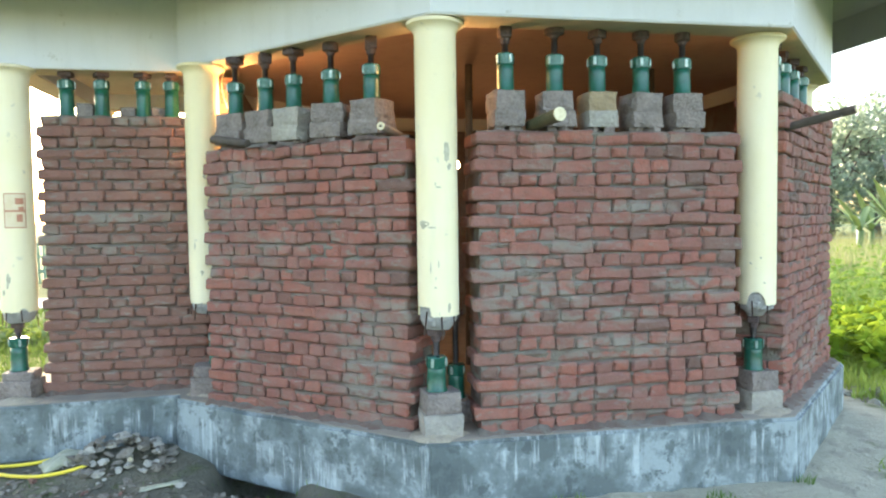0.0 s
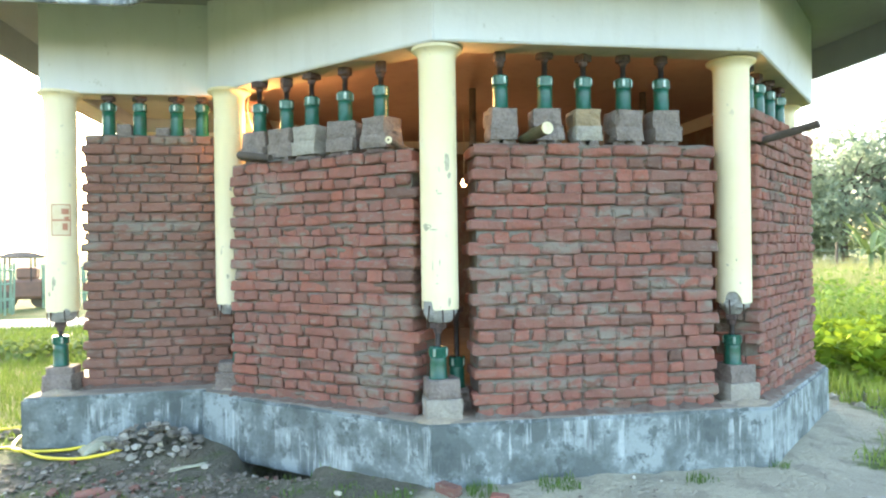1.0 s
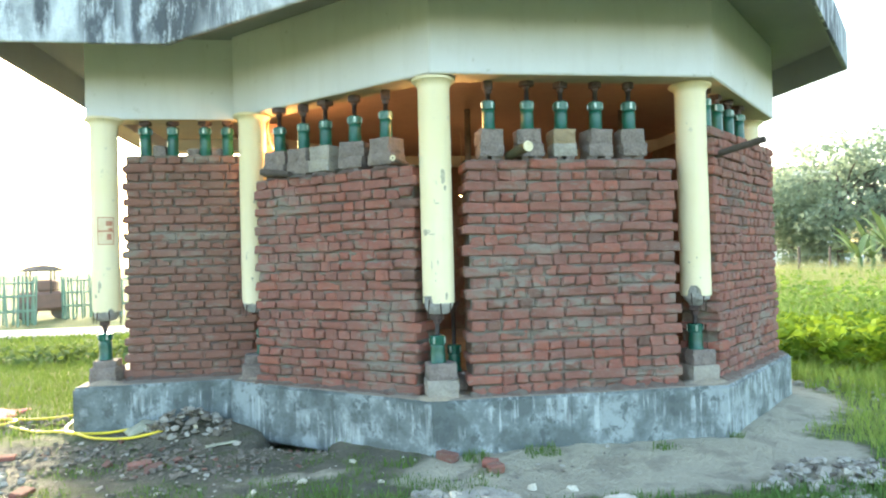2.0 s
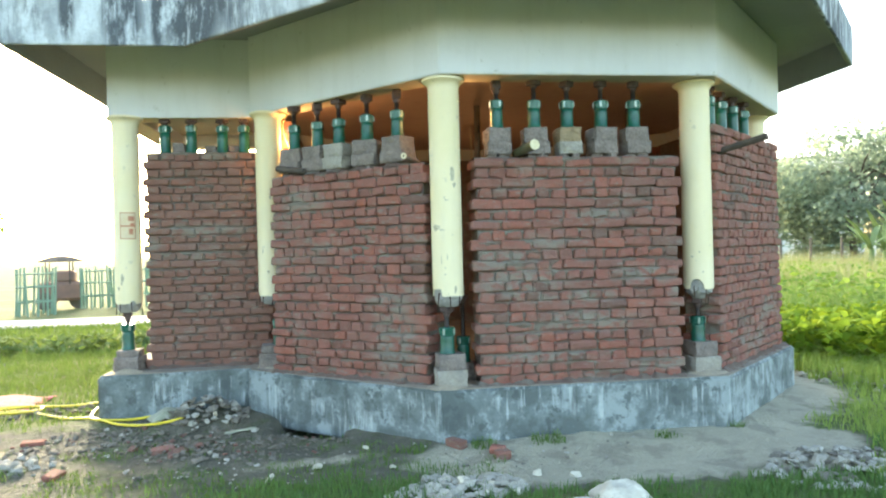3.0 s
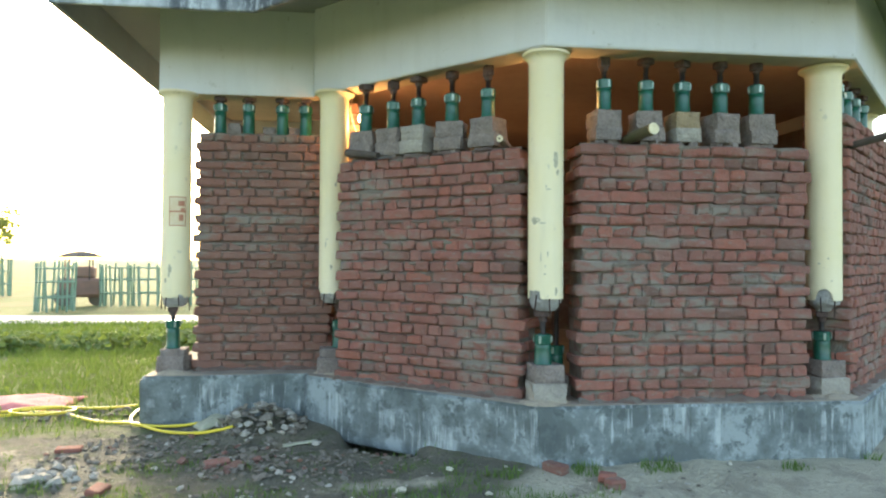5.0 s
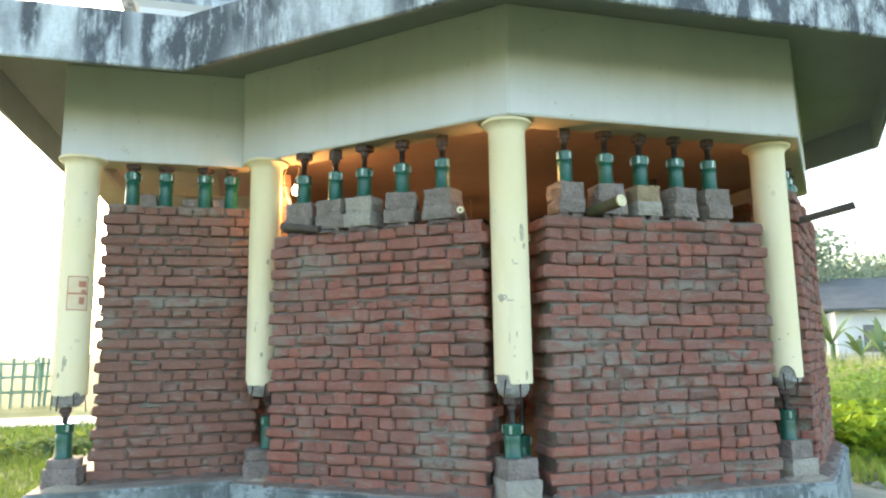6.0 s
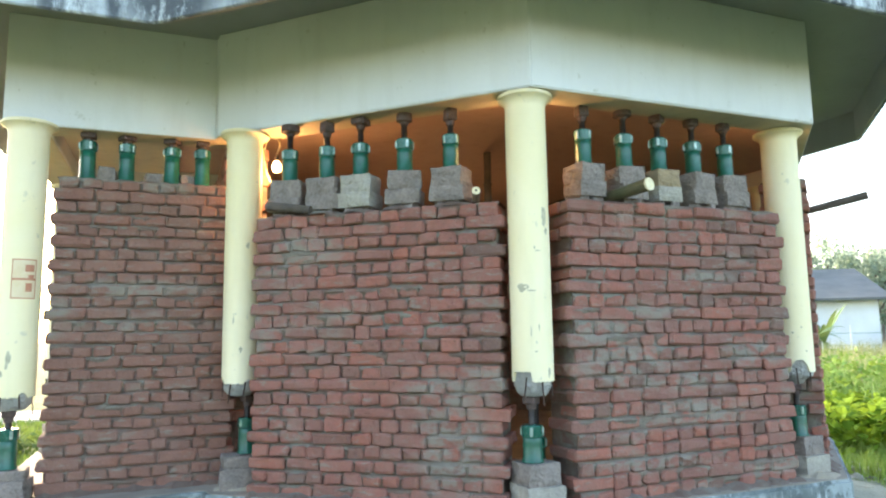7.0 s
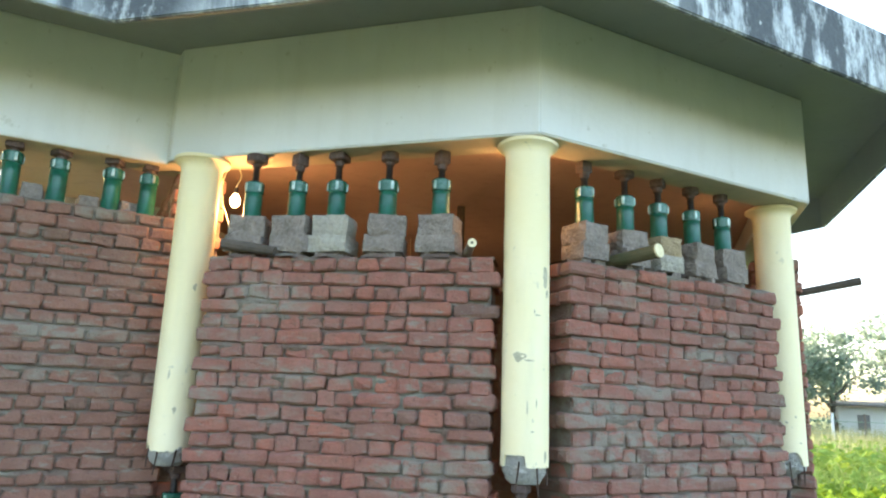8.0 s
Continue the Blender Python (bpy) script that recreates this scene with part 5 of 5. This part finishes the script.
def stone_mesh(seed, flat, material):
    rng = random.Random(seed)
    bm = bmesh.new()
    for i in range(13):
        v = Vector((rng.gauss(0, 1), rng.gauss(0, 1), rng.gauss(0, 1))).normalized() * rng.uniform(0.8, 1.1)
        bm.verts.new((v.x, v.y * rng.uniform(0.7, 1.0), v.z * flat))
    out = bmesh.ops.convex_hull(bm, input=bm.verts[:])
    bmesh.ops.delete(bm, geom=[g for g in out["geom_interior"] if isinstance(g, bmesh.types.BMVert)], context="VERTS")
    bmesh.ops.recalc_face_normals(bm, faces=bm.faces)
    me = bpy.data.meshes.new("stone")
    bm.to_mesh(me)
    bm.free()
    me.materials.append(material)
    return me


S_GREY = [stone_mesh(500 + i, 0.65, STONE_GREY) for i in range(7)]
S_DARK = [stone_mesh(520 + i, 0.42, STONE_DARK) for i in range(7)]
S_PALE = [stone_mesh(540 + i, 0.6, STONE_PALE) for i in range(4)]

BRICK_CHIP = simple("brick_chip", (0.22, 0.095, 0.07), (0.15, 0.075, 0.06), 14.0, 0.95, c3=(0.24, 0.18, 0.15), ws=True, bumps=0.6, dist=0.008)
S_RED = [stone_mesh(560 + i, 0.6, BRICK_CHIP) for i in range(2)]


def heap(name, label, spots, meshes):
    h = empty(name, pose(0, 0, 0), label, "rubble")
    rng = random.Random(len(spots))
    for x, y, z, s in spots:
        ob = new("stone", rng.choice(meshes))
        ob.parent = h
        ob.matrix_basis = pose(x, y, z, rng.uniform(-25, 25), rng.uniform(-25, 25), rng.uniform(0, 360)) @ Matrix.Diagonal((s, s, s * rng.uniform(0.7, 1.1), 1))
    return h


def heap_spots(n, cx, cy, rx, ry, top, s0, s1, seed):
    rng = random.Random(seed)
    out = []
    for i in range(n):
        a, r = rng.uniform(0, 6.283), math.sqrt(rng.random())
        x, y = cx + rx * r * math.cos(a), cy + ry * r * math.sin(a)
        s = rng.uniform(s0, s1) * (1 if rng.random() < 0.8 else 1.5)
        out.append((x, y, ground_z(x, y) + top * max(0.0, 1 - r) * rng.uniform(0.6, 1.0) + s * 0.08, s))
    return out


heap("rubble_heap", "heap of pale grey broken concrete on the grass", heap_spots(170, 0.72, 3.36, 0.50, 0.24, 0.07, 0.02, 0.055, 1), S_GREY + S_GREY + S_PALE[:1])
heap("rubble_heap", "spread of grey rubble beside the path", heap_spots(260, 3.80, 3.22, 0.90, 0.48, 0.06, 0.02, 0.06, 2), S_GREY + S_DARK[:3])
heap("rubble_heap", "dark stony rubble heaped in the corner of the plinth", heap_spots(120, -1.45, 5.72, 0.42, 0.26, 0.20, 0.025, 0.06, 3), S_DARK + S_GREY[:3])
heap("rubble_heap", "broken bricks and stones trodden into the soil", heap_spots(280, -1.8, 4.75, 1.4, 0.75, 0.03, 0.008, 0.034, 4), S_DARK + S_DARK + S_GREY[:2])
heap("rubble_heap", "stones along the edge of the grass by the wing", heap_spots(70, -3.0, 6.6, 0.9, 0.25, 0.04, 0.02, 0.07, 5), S_DARK)
heap("rubble_heap", "grey stones by the dusty path", heap_spots(24, -2.73, 4.64, 0.30, 0.22, 0.02, 0.03, 0.085, 6), S_GREY)
heap("rubble_heap", "stones along the far edge of the path", heap_spots(80, 5.9, 6.2, 0.5, 0.75, 0.04, 0.02, 0.07, 7), S_GREY + S_DARK)
heap("rubble_heap", "dark clods and brick chips trodden into a low ridge", heap_spots(260, -0.95, 4.72, 0.95, 0.30, 0.05, 0.008, 0.028, 9), S_DARK + S_DARK + S_DARK + S_RED)
heap("rubble_heap", "loose clods and chips on the dusty soil", heap_spots(240, -2.1, 5.2, 0.95, 0.5, 0.03, 0.008, 0.04, 10), S_DARK + S_DARK + S_DARK + S_GREY[:2] + S_RED)
heap("pebbles", "small stones scattered before the plinth", heap_spots(150, 0.3, 4.1, 2.2, 0.40, 0.0, 0.006, 0.022, 8), S_GREY + S_DARK + S_PALE[:1])
for i, (x, y, s) in enumerate(((-0.28, 4.08, 0.05), (0.10, 4.45, 0.035), (0.74, 3.42, 0.06), (1.62, 3.52, 0.055), (0.30, 3.95, 0.035), (-0.62, 3.85, 0.05), (1.35, 3.6, 0.045), (0.95, 3.38, 0.06), (-2.55, 6.35, 0.06), (-1.35, 5.62, 0.055))):
    ob = new("stone", S_PALE[i % 4])
    ob.matrix_basis = pose(x, y, ground_z(x, y) + s * 0.3, 8 * i, 5, 50 * i) @ Matrix.Diagonal((s, s, s, 1))
    tagged(ob, "cream-coloured stone lying on the ground", "stone", "cream stones")

for i, (x, y, z, rx, rz) in enumerate(((0.90, 4.20, 0.0, 0, 35), (1.12, 3.97, 0.0, 0, -25), (1.17, 3.88, 0.0, 4, 12), (-1.62, 4.78, -0.035, 5, 20), (-1.45, 4.72, -0.03, 10, 70), (-2.25, 4.25, -0.03, 8, 85), (-2.9, 5.3, -0.035, 6, 10))):
    ob = new("loose_brick", STRETCH[i] if i else HEAD[i])
    ob.matrix_basis = pose(x, y, ground_z(x, y) + z, rx, 0, rz) @ Matrix.Diagonal((0.5 if i in (1, 2) else 0.8, 0.85, 0.85, 1))
    tagged(ob, "broken red brick lying on the ground", "brick", "loose bricks")

hose = empty("garden_hose", pose(0, 0, 0.02), "yellow plastic hose looped on the ground", "hose")
tube("hose_run", [(x, y, ground_z(x, y) + 0.006) for x, y in ((-4.4, 6.75), (-4.0, 6.55), (-3.7, 6.75), (-3.3, 6.45), (-2.95, 6.15), (-2.6, 5.92), (-2.2, 5.62), (-1.8, 5.52), (-1.62, 5.62), (-1.75, 5.78), (-2.2, 5.83), (-2.55, 5.85), (-2.64, 6.0), (-2.72, 6.4), (-2.66, 6.9))], 0.014, HOSE, hose)
tube("hose_coil", [(x, y, ground_z(x, y) + 0.02) for x, y in ((-4.1, 6.7), (-3.6, 6.85), (-3.2, 6.75), (-2.9, 6.72), (-2.66, 6.78))], 0.014, HOSE, hose)
tube("hose_coil", [(x, y, ground_z(x, y) + 0.03) for x, y in ((-3.9, 6.55), (-3.55, 6.5), (-3.4, 6.7), (-3.7, 6.85), (-4.0, 6.72))], 0.014, HOSE, hose, True)


def sheet(name, cx, cy, w, d, lift, yaw, material, label, category, seed, n=18):
    """A crumpled sheet lying on the ground."""
    m = pose(cx, cy, 0, 0, 0, yaw)
    verts, faces = [], []
    for i in range(n + 1):
        for j in range(n + 1):
            u, v = i / n - 0.5, j / n - 0.5
            e = 1 + 0.12 * noise.noise(Vector((u * 4, v * 4, seed)))
            p = m @ Vector((u * w * e, v * d * e, 0))
            q = max(0.0, 1 - (2 * u) ** 2) * max(0.0, 1 - (2 * v) ** 2)
            z = ground_z(p.x, p.y) + 0.012 + lift * q ** 0.6 * (0.65 + 0.5 * abs(noise.noise(Vector((u * 2.6, v * 2.6, seed + 3))))) + 0.16 * lift * abs(noise.noise(Vector((u * 9, v * 9, seed))))
            verts.append((p.x, p.y, z))
    for i in range(n):
        for j in range(n):
            a = i * (n + 1) + j
            faces.append((a, a + n + 1, a + n + 2, a + 1))
    ob = mesh_thing(name, verts, faces, material, label, category, kind="thing")
    for p in ob.data.polygons:
        p.use_smooth = True
    sm = ob.modifiers.new("thick", "SOLIDIFY")
    sm.thickness, sm.offset = 0.004, 1.0
    return ob


sheet("tarpaulin", -4.35, 7.15, 1.5, 0.75, 0.10, 5, TARP, "crumpled pink plastic tarpaulin on the grass", "tarpaulin", 1, 26)
sheet("sack", 1.74, 2.96, 0.34, 0.32, 0.15, 12, SACK, "half-filled white woven sack lying on the grass", "sack", 2, 20)
sheet("sack", 1.38, 2.84, 0.5, 0.3, 0.06, -12, SACK, "flattened white woven sack on the grass", "sack", 6, 16)
sheet("plastic_scrap", -1.85, 5.72, 0.30, 0.20, 0.09, 30, PLASTIC, "scrap of dirty white plastic by the plinth", "scrap", 3, 10)
sheet("plastic_scrap", -1.05, 5.25, 0.28, 0.08, 0.015, 8, PLASTIC, "scrap of pale plastic on the soil", "scrap", 5, 8)

# poles laid among the blocks
bm = bmesh.new()
rod(bm, (1.500, 4.62, 2.522), (1.572, 4.25, 2.548), 0.040, 0.044, 14)
pole = tagged(link(bm, "bamboo_pole", BAMBOO, smooth=False), "green bamboo pole jutting out over the front wall", "bamboo pole")
bm = bmesh.new()
rod(bm, (1.5715, 4.254, 2.5475), (1.5735, 4.243, 2.5485), 0.0445, 0.0435, 14)
part("cut_end", bm, BAMBOO_CUT, pole, "pale cut end")
bm = bmesh.new()
rod(bm, (0.66, 5.0, 2.50), (0.50, 4.64, 2.515), 0.026, 0.026, 12)
pipe = tagged(link(bm, "bamboo_pole", BLOCK_GREY), "thin grey pole lying on the slanting wall", "bamboo pole")
bm = bmesh.new()
rod(bm, (0.4995, 4.641, 2.515), (0.496, 4.633, 2.5152), 0.027, 0.026, 12)
cut = part("cut_end", bm, BAMBOO_CUT, pipe, "pale cut end")
bm = bmesh.new()
rod(bm, (0.4962, 4.6335, 2.5152), (0.4952, 4.6312, 2.5152), 0.009, 0.009, 8)
part("bore", bm, STEEL, cut, "dark bore of the pole")
bm = bmesh.new()
rod(bm, (-0.70, 5.735, 2.545), (-0.42, 5.50, 2.49), 0.035, 0.03, 10)
tagged(link(bm, "bamboo_pole", DARKWOOD), "dark stick lying on the slanting wall", "bamboo pole")
bm = bmesh.new()
rod(bm, (3.30, 4.86, 2.49), (3.72, 4.32, 2.62), 0.028, 0.032, 10)
rod(bm, (3.455, 4.66, 2.545), (3.47, 4.65, 2.60), 0.012, 0.008, 6)
tagged(link(bm, "bamboo_pole", DARKWOOD), "dark bamboo pole jutting from the flank wall", "bamboo pole")

# props standing inside under the ceiling
for x, y, lean in ((1.50, 6.60, 0.02), (3.41, 6.60, -0.03)):
    prop = empty("prop", pose(x, y, PLINTH_Z), "dark bamboo prop standing inside the pavilion", "prop", "props inside")
    bm = bmesh.new()
    rod(bm, (0, 0, 0), (lean, 0, 3.366 - PLINTH_Z), 0.042, 0.036, 12)
    part("pole", bm, DARKWOOD, prop)
    for k in range(5):
        z = 0.35 + 0.55 * k
        bm = bmesh.new()
        lathe(bm, [(0.036, z - 0.014), (0.047, z), (0.036, z + 0.014)], 12, lean * z / 2.87, 0.0)
        part("bamboo_node", bm, DARKWOOD, prop)

# more bulbs inside, behind the columns
for x, y, z, watts in ((1.0, 4.88, 3.02, 1.0), (3.39, 4.85, 2.94, 0.7), (1.68, 8.0, 2.50, 1.5)):
    b2 = empty("light_bulb", pose(x, y, z), "lit bare bulb hanging inside on a straight wire", "light bulb")
    for ob in bulb.children:
        if not ob.name.startswith("flex"):
            c = new(ob.name.split(".")[0], ob.data)
            c.parent = b2
    tube("drop_wire", [(0, 0, 0.12), (0.01, 0.01, 0.13 + (3.36 - z - 0.13) * 0.5), (0, 0, 3.368 - z)], 0.005, FLEX, b2)
    l2 = new("bulb_light", lamp.data.copy())
    l2.data.energy = watts
    l2.location = (x, y, z - 0.05)

# ---- the bricks of the panels ----
brick_panel("wall_front", W2A, W2B, PLINTH_Z, 2.475, 22, True, 11, "red brick infill wall with smeared grey mortar")
brick_panel("wall_slanting", W1A, W1B, PLINTH_Z, 2.458, 22, False, 12, "red brick infill wall between two cut columns", split=0.25)
brick_panel("wall_wing", W0A, W0B, PLINTH_Z, 2.80, 26, False, 13, "brownish red brick wall closing the wing", long_set=BROWN_STRETCH, short_set=BROWN_HEAD)
brick_panel("wall_side", W3A, W3B, PLINTH_Z, 2.785, 26, True, 14, "red brick infill wall on the far flank")
# closing walls; the first, towards the wing, is added to keep sun out
for k, (a, b, top) in enumerate((((-0.95, 8.35), (-0.95, 6.42), 3.168), ((4.98, 6.55), (4.98, 8.52), 3.168), ((4.90, 8.76), (3.36, 10.24), 3.168), ((3.12, 10.35), (0.98, 10.35), 3.168), ((0.74, 10.22), (-0.70, 8.80), 3.168), ((-1.0, 8.55), (-2.1, 8.55), 2.96))):
    brick_panel("wall_back_%d" % (k + 1), a, b, PLINTH_Z, top, 25, True, 40 + k, "red brick wall closing the interior at the back and wing side", detailed=False)
